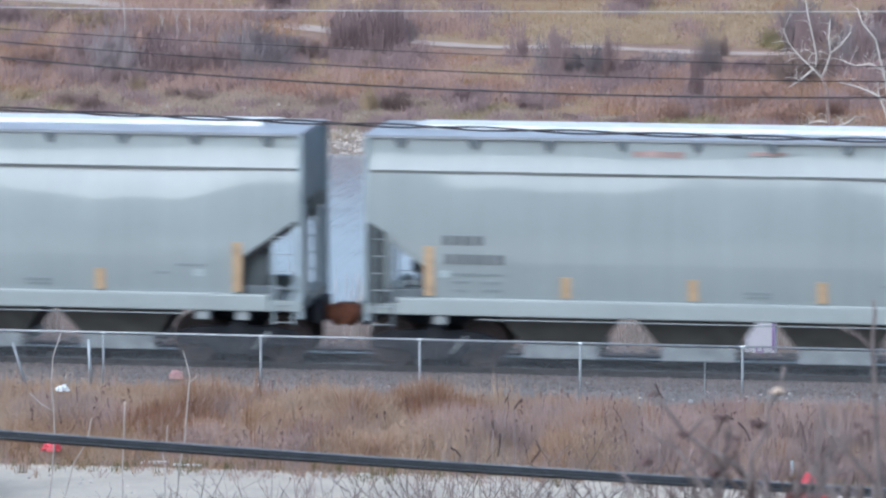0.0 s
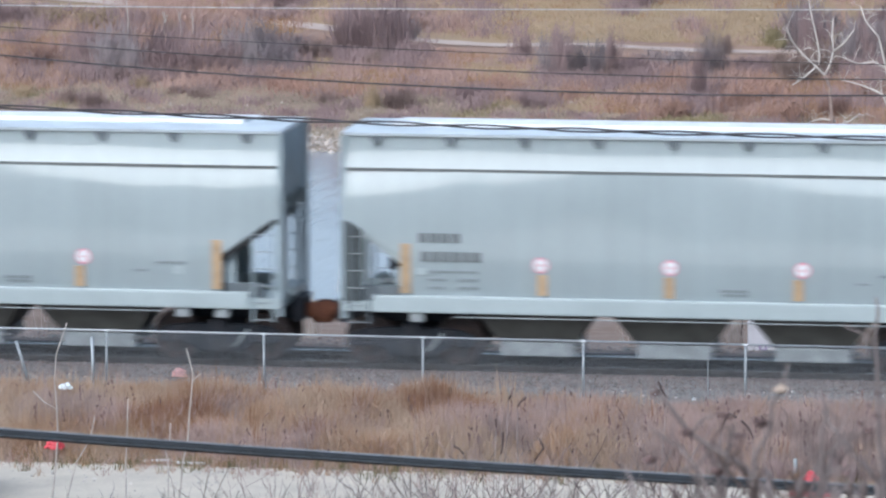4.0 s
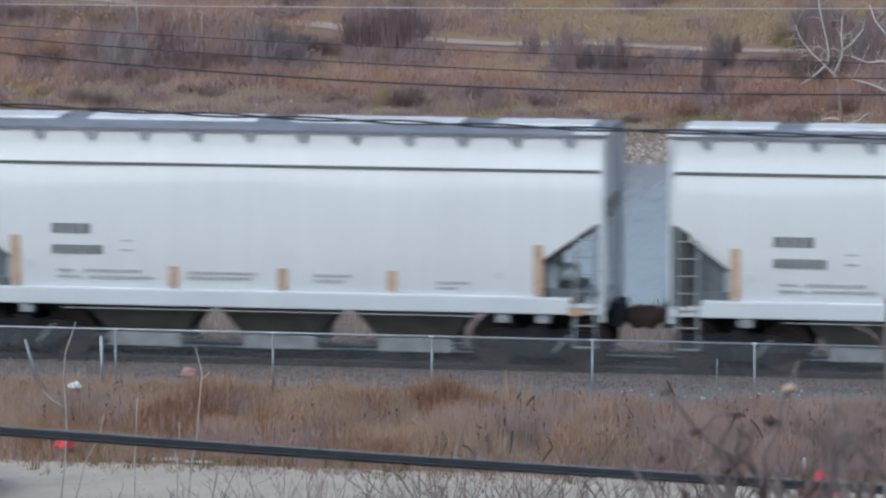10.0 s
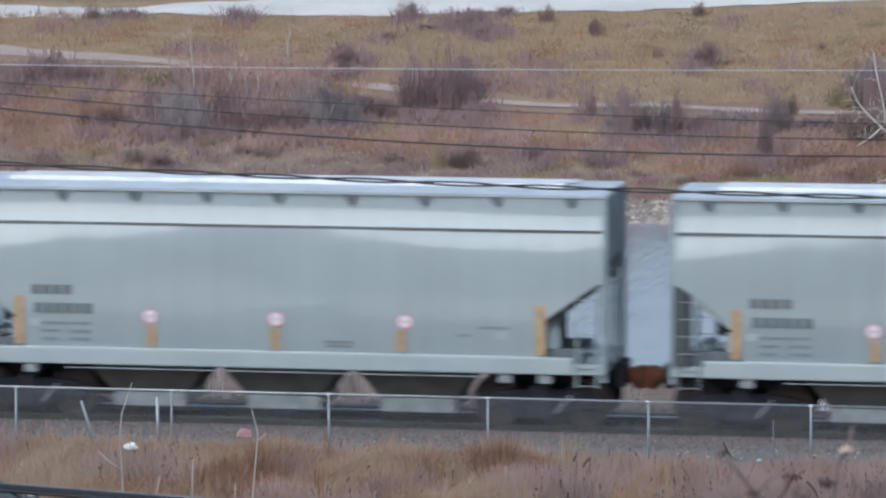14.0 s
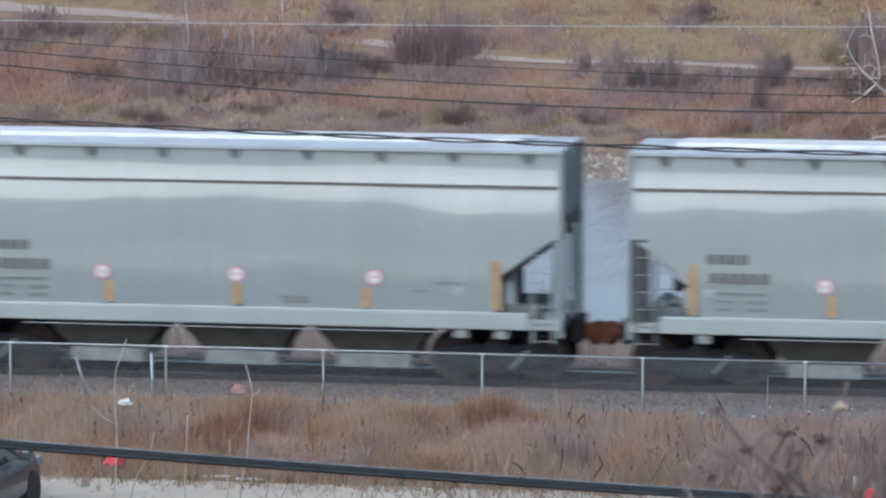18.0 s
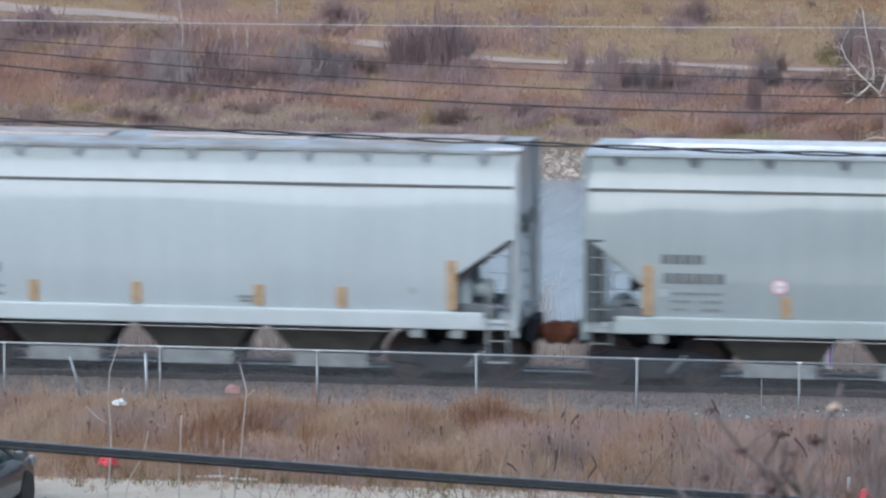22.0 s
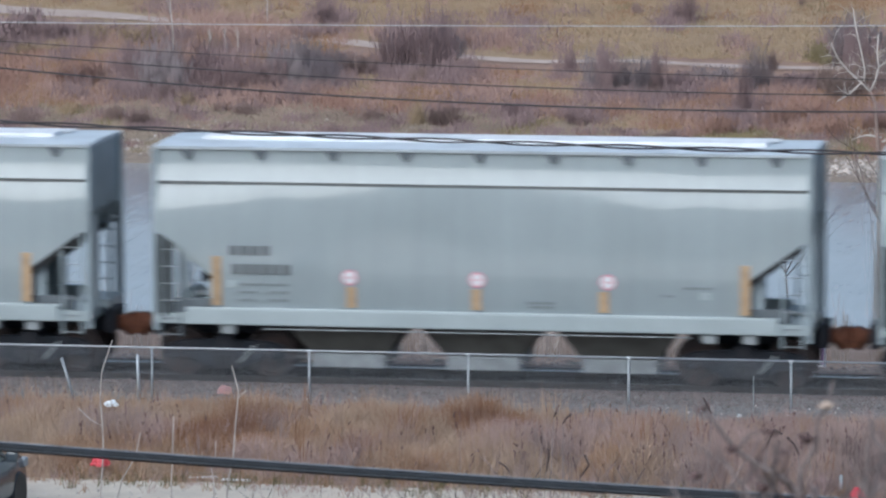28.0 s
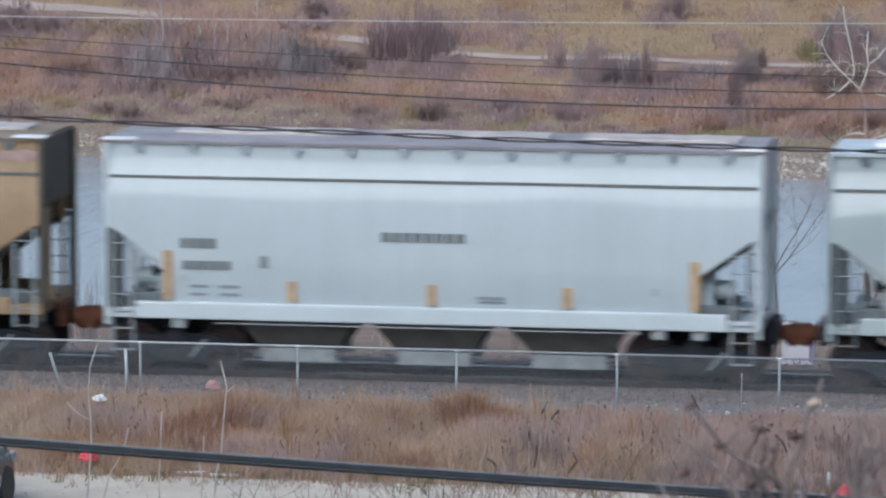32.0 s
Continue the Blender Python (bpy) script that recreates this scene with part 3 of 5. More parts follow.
    part("brake_valve", soft_box(-CUT - 0.30, -CUT - 0.04, -1.2, -0.8, 1.66, 1.98, 0.08), UNDER, car)
    part("brake_cylinder", tube(bmesh.new(), [(-CUT - 0.42, -1.1, 1.44), (-CUT - 0.02, -1.1, 1.44)], 0.075, 10), BRACKET, car)
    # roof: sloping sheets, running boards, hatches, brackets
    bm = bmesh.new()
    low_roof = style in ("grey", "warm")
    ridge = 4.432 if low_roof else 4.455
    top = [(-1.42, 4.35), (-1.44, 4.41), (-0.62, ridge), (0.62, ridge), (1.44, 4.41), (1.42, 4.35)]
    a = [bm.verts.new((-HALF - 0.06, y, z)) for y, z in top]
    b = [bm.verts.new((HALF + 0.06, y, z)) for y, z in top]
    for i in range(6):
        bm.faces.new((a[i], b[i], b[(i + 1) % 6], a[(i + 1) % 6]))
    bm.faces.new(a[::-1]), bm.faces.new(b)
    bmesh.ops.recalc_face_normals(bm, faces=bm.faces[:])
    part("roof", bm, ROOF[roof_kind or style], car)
    if style in ("grey", "warm"):
        runs = [(-5.75, -1.99), (-1.97, 1.79), (1.81, 5.55)]
    else:
        runs = [(-6.35, -4.6), (-4.0, -0.55), (0.15, 3.55), (4.2, 6.2)] if style == "white" else [(-5.3, -1.9), (-1.1, 2.2), (2.9, 6.0)]
    for x0, x1 in runs:
        h = part("roof_hatch", soft_box(x0, x1, *((-0.34, 0.34) if low_roof else (-0.42, 0.62)), ridge, ridge + (0.085 if low_roof else 0.06), 0.02), HATCH[hatch], car, "long trough hatch cover")
        k = int((x1 - x0) / 1.4)
        for i in range(k):
            x = x0 + (i + 0.5) * (x1 - x0) / k
            part("hatch_clamp", boxes((x - 0.04, x + 0.04, *((-0.37, 0.37) if low_roof else (-0.45, 0.65)), ridge, ridge + (0.095 if low_roof else 0.07))), HATCH[hatch], h)
    for e in (-1, 1) if style not in ("grey", "warm") else ():
        part("running_board", boxes((*sorted((e * (HALF - 0.55), e * (HALF + 0.12))), -1.47, -1.02, 4.415, 4.44)), HATCH["grey"], car, "white end running board")
    if style in ("grey", "warm"):
        part("running_board", boxes((-5.7, 5.7, 0.45, 1.05, 4.46, 4.475)), HATCH["grey"], car, "roof running board")
    # Brackets below the eave; the shade there is put into their colour.
    for i in range(brackets):
        x = (i - (brackets - 1) / 2) * (11.7 / (brackets - 1))
        for s in (-1,):
            bm = prism(bmesh.new(), [(x - 0.15, 4.345), (x + 0.13, 4.345), (x + 0.06, 4.16), (x - 0.03, 4.16)], -1.43, -1.34)
            part("roof_bracket", bm, PALEBRACKET if style in ("white", "pale") else BRACKET, car)
    # underframe
    for e in (-1, 1):
        part("stub_sill", boxes((*sorted((e * 4.1, e * 6.8)), -0.22, 0.22, 0.52, 0.90)), UNDER, car)
    for x in (-2.72, 0.0, 2.72):
        bm = bmesh.new()
        top_o, low = [(x - 1.25, 0.86), (x + 1.25, 0.86)], [(x + 0.74, 0.34), (x - 0.74, 0.34)]
        for y0, y1 in ((-1.30, 1.30),):
            vs = [bm.verts.new((px, y, z)) for px, z, y in ((top_o[0][0], 0.93, y0), (top_o[1][0], 0.93, y0), (low[0][0], 0.22, -0.86), (low[1][0], 0.22, -0.86), (top_o[0][0], 0.93, y1), (top_o[1][0], 0.93, y1), (low[0][0], 0.22, 0.86), (low[1][0], 0.22, 0.86))]
            for q in ((0, 1, 2, 3), (5, 4, 7, 6), (1, 5, 6, 2), (4, 0, 3, 7), (3, 2, 6, 7)):
                bm.faces.new([vs[i] for i in q])
        bay = part("hopper_bay", bm, CHUTE, car, "dark grey discharge hopper")
        part("outlet_gate", soft_box(x - 0.74, x + 0.74, -0.95, 0.95, -0.03, 0.25, 0.03), GATE, bay)
        for d in (-0.88, 0.88):
            part("gate_shaft", tube(bmesh.new(), [(x + d - 0.13, -0.99, 0.17), (x + d + 0.09, -0.99, 0.17)], 0.038, 10), SHAFT, bay)
    part("train_line_pipe", tube(bmesh.new(), [(-4.3, -1.53, 0.80), (4.2, -1.53, 0.80)], 0.014, 6), PADPAINT, car)
    for x in (-5.05, 4.55, 5.35):
        part("jacking_pad", soft_box(x - 0.14, x + 0.14, -1.50, -1.28, 0.68, 0.87, 0.03), PADPAINT, car, "white jacking pad")
    for e in (-1, 1):
        bm = prism(bmesh.new(), [(e * px, pz) for px, pz in ((6.84, 0.60), (6.95, 0.46), (7.10, 0.41), (7.20, 0.52), (7.20, 0.84), (7.10, 0.90), (6.96, 0.84), (6.85, 0.76))], -0.22, 0.22)
        bmesh.ops.bevel(bm, geom=bm.edges[:], offset=0.035, segments=2, affect="EDGES")
        iron = DARKCOUPLER if style == "white" else RUST
        head = part("coupler", bm, iron, car, "rusty knuckle coupler", smooth=True)
        part("shank", soft_box(*sorted((e * 6.55, e * 6.95)), -0.13, 0.13, 0.56, 0.82, 0.04), iron, head)
        part("knuckle", tube(bmesh.new(), [(e * 7.14, -0.16, 0.48), (e * 7.14, -0.16, 0.88)], 0.085, 10), iron, head)
        bm = bmesh.new()
        tube(bm, [(e * 6.7, 0.26, 0.76), (e * 6.9, 0.28, 0.66), (e * 7.08, 0.28, 0.62), (e * 7.2, 0.28, 0.66)], 0.024, 6)
        part("air_hose", bm, UNDER, car)
        part("striker_plate", soft_box(*sorted((e * 6.60, e * 6.80)), -0.5, 0.5, 0.50, 0.98, 0.02), RUST if style == "tan" else UNDER, car)
        bm = bmesh.new()
        for x in (HALF - 0.10, HALF - 0.52):
            box(bm, *sorted((e * x - 0.02, e * x + 0.02)), -1.50, -1.46, 0.22, 0.80)
        box(bm, *sorted((e * (HALF - 0.54), e * (HALF - 0.08))), -1.52, -1.44, 0.21, 0.24)
        part("sill_step", bm, GATE if style in ("white", "pale") else UNDER, car)
    # markings
    for x in (-CUT + 0.10, CUT - 0.10):
        part("reflective_strip", boxes((x - 0.10, x + 0.10, surface_y(2.25) - 0.004, surface_y(2.25) + 0.05, 1.26, 2.24)), strip_paint, car)
    for x in strips:
        part("reflective_strip", boxes((x - 0.10, x + 0.10, surface_y(1.66) - 0.004, surface_y(1.66) + 0.05, 1.26, 1.67)), strip_paint, car)
    for x in dots:
        z = dot_z
        d = part("round_emblem", disc(bmesh.new(), x, surface_y(z) - 0.006, z, 0.155), dotmat or WHITEPAINT, car, "round white emblem in a red ring")
        part("emblem_ring", disc(bmesh.new(), x, surface_y(z) - 0.010, z, 0.158, inner=0.124), PINK if dotmat else RED, d)
        part("emblem_mark", boxes((x - 0.09, x + 0.09, surface_y(z) - 0.010, surface_y(z), z - 0.015, z + 0.015), (x - 0.015, x + 0.015, surface_y(z) - 0.011, surface_y(z), z - 0.09, z + 0.09)), PINK, d)
    for x, z, w, h, k, mat in [(x, z + 0.09, *rest) for x, z, *rest in letters + small]:
        bm = bmesh.new()
        glyph_bar(bm, x, surface_y(z), z, w, h, k)
        part("lettering", bm, GREYINK if style == "white" and mat is FADED else mat, car)
    for x, z in ((-4.95, 1.62), (4.48, 1.55)):
        part("data_plate", boxes((x - 0.10, x + 0.10, surface_y(z) - 0.002, surface_y(z) + 0.02, z, z + 0.14)), SILL["white" if style == "white" else "grey"], car)
    for x, z, w, h in smears:
        y = -float(np.interp(z, [p[0] for p in BODY + UPPER], [p[1] for p in BODY + UPPER])) - 0.022
        edge = [(x + w * (k / 16 - 0.5), z - h * (0.5 + 0.55 * noise.noise((k * 0.9, x, 0)))) for k in range(17)]
        bm = prism(bmesh.new(), edge + [(px, z + h * (0.45 + 0.2 * noise.noise((px * 3, 1, 0)))) for px, _ in edge[::-1]], y, y + 0.02)
        part("rust_smear", bm, SMEAR, car, "reddish rust smear")
    if style == "white":
        part("placard", boxes((5.86, 6.16, -1.575, -1.56, 0.86, 1.02)), ORANGE, car, "orange end placard")
    for x in (-5.2, 5.2):
        make_truck(car, x)
    return car


GREY_LETTERS = [(-5.0, 2.27, 0.86, 0.19, 4, INK), (-4.95, 1.90, 1.22, 0.20, 6, INK)]
GREY_SMALL = [(-4.8, 1.60, 1.0, 0.05, 9, FADED), (-4.8, 1.44, 0.36, 0.05, 4, FADED), (-4.2, 1.44, 0.4, 0.06, 4, FADED), (-4.8, 1.28, 0.32, 0.05, 4, FADED), (-4.2, 1.28, 0.4, 0.06, 4, FADED),
              (0.95, 1.33, 0.56, 0.06, 6, FADED), (1.0, 1.25, 0.5, 0.05, 6, FADED), (4.05, 1.68, 0.6, 0.05, 6, FADED), (3.6, 1.52, 0.28, 0.05, 3, FADED)]
WHITE_SMALL = [(-4.85, 1.46, 0.35, 0.05, 4, FADED), (-4.3, 1.46, 1.15, 0.06, 11, FADED), (-4.85, 1.33, 0.5, 0.05, 5, FADED), (-4.2, 1.33, 1.3, 0.06, 12, FADED), (-2.2, 1.45, 1.4, 0.06, 12, FADED),
               (-2.2, 1.35, 1.3, 0.06, 11, FADED), (0.35, 1.45, 0.75, 0.06, 7, FADED), (0.35, 1.34, 0.6, 0.06, 6, FADED), (2.8, 1.36, 0.65, 0.05, 6, FADED), (2.8, 1.25, 0.4, 0.05, 4, FADED), (-3.55, 2.07, 0.3, 0.03, 1, FADED), (-3.55, 1.88, 0.3, 0.03, 1, FADED)]
WHITE_LETTERS = [(-4.85, 2.30, 0.80, 0.20, 4, INK), (-4.85, 1.88, 1.05, 0.18, 6, INK)]


def build_train():
    """The cars in their order from the front, with the first of each kind built and the rest copied."""
    dots = [-2.58, -0.03, 2.56]
    near = [-2.55, -0.05, 2.48]
    kinds = {
        "plain": lambda: make_car("warm", "dusty warm-grey covered hopper car with faded strips", [], GREY_LETTERS, near, GREY_SMALL, seed=1.3),
        "stained": lambda: make_car("warm", "dusty grey covered hopper car with rust smears", [], GREY_LETTERS, near, GREY_SMALL, seed=15.3, smears=[(-0.75, 4.10, 1.0, 0.16), (1.4, 4.15, 0.7, 0.08)]),
        "faded": lambda: make_car("warm", "warm-grey covered hopper car with faded pink emblems", [-2.98, 0.38, 2.96], GREY_LETTERS, near, GREY_SMALL, seed=4.1, dotmat=PINK, dot_z=1.62, hatch="dull"),
        "grey": lambda: make_car("grey", "blue-grey covered hopper car with three round emblems", dots, GREY_LETTERS, near, GREY_SMALL, seed=2.2),
        "wide": lambda: make_car("grey", "blue-grey covered hopper car with widely spaced emblems", [-2.68, 0.04, 2.82], GREY_LETTERS, [-2.55, 0.05, 2.66], GREY_SMALL, seed=12.7),
        "white": lambda: make_car("white", "clean white covered hopper car with dull grey roof", [], [(x + 0.35, *rest) for x, *rest in WHITE_LETTERS], [-2.05, 0.15, 2.35], [(x + 0.45, *rest) for x, *rest in WHITE_SMALL], brackets=12, seed=6.5),
        "pale": lambda: make_car("pale", "pale blue covered hopper car with dusty roof hatches", [], [(-4.85, 2.30, 0.75, 0.20, 4, INK), (-4.85, 1.82, 1.0, 0.18, 6, INK)], [-3.2, -1.1, 1.38, 3.05], GREY_SMALL[1:7], hatch="tan", brackets=11, seed=8.0),
        "wordmark": lambda: make_car("pale", "pale covered hopper car with a dark word mark", [], [(-5.0, 2.30, 0.75, 0.20, 4, INK), (-4.95, 1.86, 1.0, 0.18, 6, INK), (-0.95, 2.50, 1.7, 0.19, 8, INK), (-3.4, 1.95, 0.22, 0.24, 1, FADED)], [-2.75, 0.05, 2.75], GREY_SMALL[1:7], hatch="tan", roof_kind="pink", brackets=12, seed=9.1),
        "tan": lambda: make_car("tan", "weathered tan covered hopper car", [], [], [], [], hatch="tan", seed=3.3, smears=[(5.6, 4.05, 1.7, 0.22)]),
    }
    order = ["stained", "plain", "faded"] + ["grey"] * 4 + ["white"] * 3 + ["grey"] * 7 + ["pale"] + ["grey"] * 6 + ["wordmark", "tan"]
    for i in (5, 12, 13, 14, 16, 19):
        order[i] = "wide"
    first, cars = {}, []
    for kind in order:
        if kind in first:
            cars.append(copy_thing(first[kind], pose(0, 0, 0)))
        else:
            first[kind] = kinds[kind]()
            cars.append(first[kind])
    return cars


TRAIN = build_train()

# ---- the chain-link fence ----
FENCE_Y, FENCE_TOP = -4.9, 0.875


def make_fence():
    fence = tagged(new("chain_link_fence"), "low galvanised chain-link fence beside the railway", "fence")
    step = 3.08
    xs = [-5.85 + step * k for k in range(-7, 9)]
    for x in xs:
        bm = tube(bmesh.new(), [(x, FENCE_Y + 0.03, -0.6), (x, FENCE_Y + 0.03, FENCE_TOP - 0.02)], 0.025, 10)
        p = part("post", bm, GALV, fence, smooth=True)
        cap = bmesh.new()
        tube(cap, [(x - 0.045, FENCE_Y + 0.03, FENCE_TOP - 0.005), (x + 0.045, FENCE_Y + 0.03, FENCE_TOP - 0.005)], 0.028, 8)
        part("rail_cap", cap, GALV, p)
    part("top_rail", tube(bmesh.new(), [(xs[0], FENCE_Y + 0.03, FENCE_TOP), (xs[-1], FENCE_Y + 0.03, FENCE_TOP)], 0.019, 8), GALV, fence, smooth=True)
    # woven wires, joined
    verts, faces = [], []
    low, high, w = -0.33, FENCE_TOP - 0.02, 0.0040
    span = high - low
    x = xs[0] - span
    pitch = 0.068
    while x < xs[-1]:
        for lean in (1, -1):
            a, b = (x, x + span) if lean > 0 else (x + span, x)
            k = len(verts)
            verts += [(a - w, FENCE_Y, low), (a + w, FENCE_Y, low), (b + w, FENCE_Y, high), (b - w, FENCE_Y, high), (a, FENCE_Y + 0.005, low), (b, FENCE_Y + 0.005, high)]
            faces += [(k, k + 1, k + 2, k + 3), (k + 1, k + 4, k + 5, k + 2), (k + 4, k, k + 3, k + 5)]
        x += pitch
    tagged(raw("chain_mesh", verts, faces, MESHWIRE, fence), "diamond wire mesh", kind="stuff")


make_fence()


# ---- overhead wires ----
def span_wire(name, pts, r, mat, label, sides=6, twist=0.0):
    """A hanging wire through three or more points, carried on past both ends of the view."""
    pts = np.array(pts, float)
    fit = np.polyfit(pts[:, 0], pts[:, 2], 2)
    y = pts[0, 1]
    xs = np.linspace(pts[0, 0] - 14, pts[-1, 0] + 14, 90 if not twist else 420)
    line = [Vector((x, y, float(np.polyval(fit, x)))) for x in xs]
    if twist:
        bm = bmesh.new()
        for ph in (0.0, math.pi):
            tube(bm, [p + Vector((0, math.sin(p.x * twist + ph) * r, math.cos(p.x * twist + ph) * r * 1.6)) for p in line], r, sides)
    else:
        bm = tube(bmesh.new(), line, r, sides)
    return tagged(part(name, bm, mat, smooth=True), label, "cable")


span_wire("telephone_cable", [(4.77, -56, 7.475), (8.73, -56, 7.30), (12.59, -56, 7.165)], 0.041, CABLE, "thick black telephone cable", 10)
span_wire("messenger_strand", [(4.77, -56.0, 7.518), (8.73, -56.0, 7.343), (12.59, -56.0, 7.208)], 0.0085, MESHWIRE, "thin steel strand along the thick cable")

# Added grey line painted as the highlight along the middle of the cable.
span_wire("inner_strand", [(4.77, -56.037, 7.462), (8.73, -56.037, 7.287), (12.59, -56.037, 7.152)], 0.007, HIGHLIGHTGREY, "grey line painted as the thick cable highlight")


def lashing():
    """A thin wire wound round the thick cable and its strand."""
    fit = np.polyfit([4.77, 8.73, 12.59], [7.48, 7.305, 7.17], 2)
    pts = []
    for i in range(900):
        x = -2 + i * 0.02
        a = 2 * math.pi * x / 0.67
        pts.append((x, -56 + 0.043 * math.cos(a), float(np.polyval(fit, x)) + 0.047 * math.sin(a)))
    tagged(part("lashing_wire", tube(bmesh.new(), pts, 0.0016, 4), WIRE), "thin lashing wire wound round the cable", "cable")


lashing()
span_wire("power_line", [(-1.76, -30, 9.15), (2.75, -30, 9.16), (6.7, -30, 9.19), (10.65, -30, 9.24)], 0.0075, SILVERWIRE, "bare silver power line")
span_wire("power_line", [(-1.76, -30, 8.85), (2.75, -30, 8.66), (6.7, -30, 8.53), (10.65, -30, 8.49)], 0.006, WIRE, "thin dark overhead wire")
span_wire("power_line", [(-1.76, -30, 8.68), (2.75, -30, 8.41), (6.7, -30, 8.30), (10.65, -30, 8.28)], 0.009, WIRE, "thin dark overhead wire")
span_wire("power_line", [(-1.76, -30, 8.46), (2.75, -30, 8.16), (6.7, -30, 8.05), (10.65, -30, 8.06)], 0.013, WIRE, "single dark overhead wire")
span_wire("service_cable", [(-1.78, -30, 7.73), (2.75, -30, 7.59), (6.71, -30, 7.53), (10.67, -30, 7.47)], 0.0145, WIRE, "twisted black service cable", twist=2.4)


# ---- plants ----
def plant_mat(name, color, color2=None, rough=0.9, island=0.12):
    return material(name, color, rough, vary=0.08, scale=0.6, fine=6, tint=color2, island=island, spread=0.12, gloss=0.2)


STRAW = plant_mat("dry_straw_grass", (0.333, 0.220, 0.143), (0.284, 0.180, 0.121))
BUFF = plant_mat("buff_grass", (0.366, 0.275, 0.204), (0.297, 0.212, 0.160))
RUSSET = plant_mat("russet_weeds", (0.268, 0.145, 0.082), (0.196, 0.105, 0.068))
MAUVE = plant_mat("mauve_twigs", (0.34, 0.262, 0.242), (0.28, 0.215, 0.20))
PINKISH = plant_mat("pinkish_dead_stems", (0.355, 0.262, 0.235), (0.29, 0.21, 0.195))
GREEN = plant_mat("dull_green_weeds", (0.12, 0.115, 0.055), (0.16, 0.13, 0.07))
PURPLE = plant_mat("purple_grey_twigs", (0.310, 0.226, 0.222), (0.268, 0.197, 0.197), island=0.08)
BLUEGREY = plant_mat("blue_grey_twigs", (0.285, 0.243, 0.247), (0.245, 0.207, 0.214), island=0.08)
DARKSHRUB = plant_mat("dark_grey_green_shrub", (0.254, 0.188, 0.165), (0.284, 0.208, 0.181), island=0.08)
REDSHRUB = plant_mat("reddish_willow_twigs", (0.344, 0.213, 0.166), (0.293, 0.188, 0.151), island=0.08)
ORANGEGRASS = plant_mat("orange_hill_grass", (0.395, 0.250, 0.150), (0.350, 0.220, 0.138), island=0.08)
HILLBUFF = plant_mat("greyish_shore_grass", (0.36, 0.30, 0.235), (0.28, 0.23, 0.185), island=0.08)
GOLD = plant_mat("golden_hill_grass", (0.352, 0.268, 0.174), (0.322, 0.242, 0.165), island=0.08)
HILLMAUVE = plant_mat("pinkish_mauve_scrub", (0.380, 0.259, 0.219), (0.332, 0.226, 0.197), island=0.08)
OLIVE = plant_mat("dull_olive_weeds", (0.25, 0.215, 0.12), (0.21, 0.17, 0.11), island=0.08)
BIRCH = material("pale_birch_bark", (0.66, 0.60, 0.55), 0.8, vary=0.15, scale=3, fine=20)
TRUNKBARK = material("reddish_brown_bark", (0.33, 0.24, 0.205), 0.85, vary=0.2, scale=4)
GREYTWIG = material("grey_twig_bark", (0.25, 0.205, 0.195), 0.85, vary=0.2, scale=6)
TWIG = material("brown_twig_bark", (0.12, 0.085, 0.075), 0.85, vary=0.2, scale=6)
PALETWIG = material("pale_sapling_bark", (0.50, 0.45, 0.41), 0.8, vary=0.15, scale=5)
LEAF = material("dead_leaf", (0.17, 0.105, 0.098), 0.8, vary=0.2, scale=9, island=0.4)
WEEDPALE = plant_mat("pale_weed_stems", (0.50, 0.45, 0.41), (0.40, 0.34, 0.30))
PODLEAF = material("dark_seed_pod", (0.11, 0.075, 0.07), 0.8, vary=0.2, scale=9, island=0.3)
PALELEAF = material("pale_dead_leaf", (0.60, 0.47, 0.37), 0.8, vary=0.15, scale=12)


class Blades:
    """Thin tapering blades gathered into one mesh."""

    def __init__(self, seed):
        self.v, self.f, self.rng = [], [], random.Random(seed)

    def blade(self, x, y, z, lean, turn, length, width, droop=0.0):
        k = len(self.v)
        dx, dy = math.cos(turn) * lean, math.sin(turn) * lean
        wx, wy = width, width * 0.3 * self.rng.uniform(-1, 1)
        mx, my, mz = x + dx * 0.5 * length, y + dy * 0.5 * length, z + 0.55 * length
        tx, ty, tz = x + dx * length * (1 + droop), y + dy * length * (1 + droop), z + length * (1 - droop * 0.5) * math.sqrt(max(0.1, 1 - min(0.9, lean * lean)))
        self.v += [(x - wx, y - wy, z), (x + wx, y + wy, z), (mx + wx * 0.8, my + wy, mz), (mx - wx * 0.8, my - wy, mz), (tx, ty, tz)]
        self.f += [(k, k + 1, k + 2, k + 3), (k + 3, k + 2, k + 4)]

    def tuft(self, x, y, z, n, height, spread, width, lean=0.35):
        r = self.rng
        for _ in range(n):
            self.blade(x + r.gauss(0, spread), y + r.gauss(0, spread), z, abs(r.gauss(0, lean)), r.uniform(0, 6.283), height * r.uniform(0.5, 1.15), width * r.uniform(0.6, 1.4), r.uniform(0, 0.3))

    def done(self, name, mat, label="", kind="", parent=None, category=""):
        return tagged(raw(name, self.v, self.f, mat, parent), label, category, kind=kind)


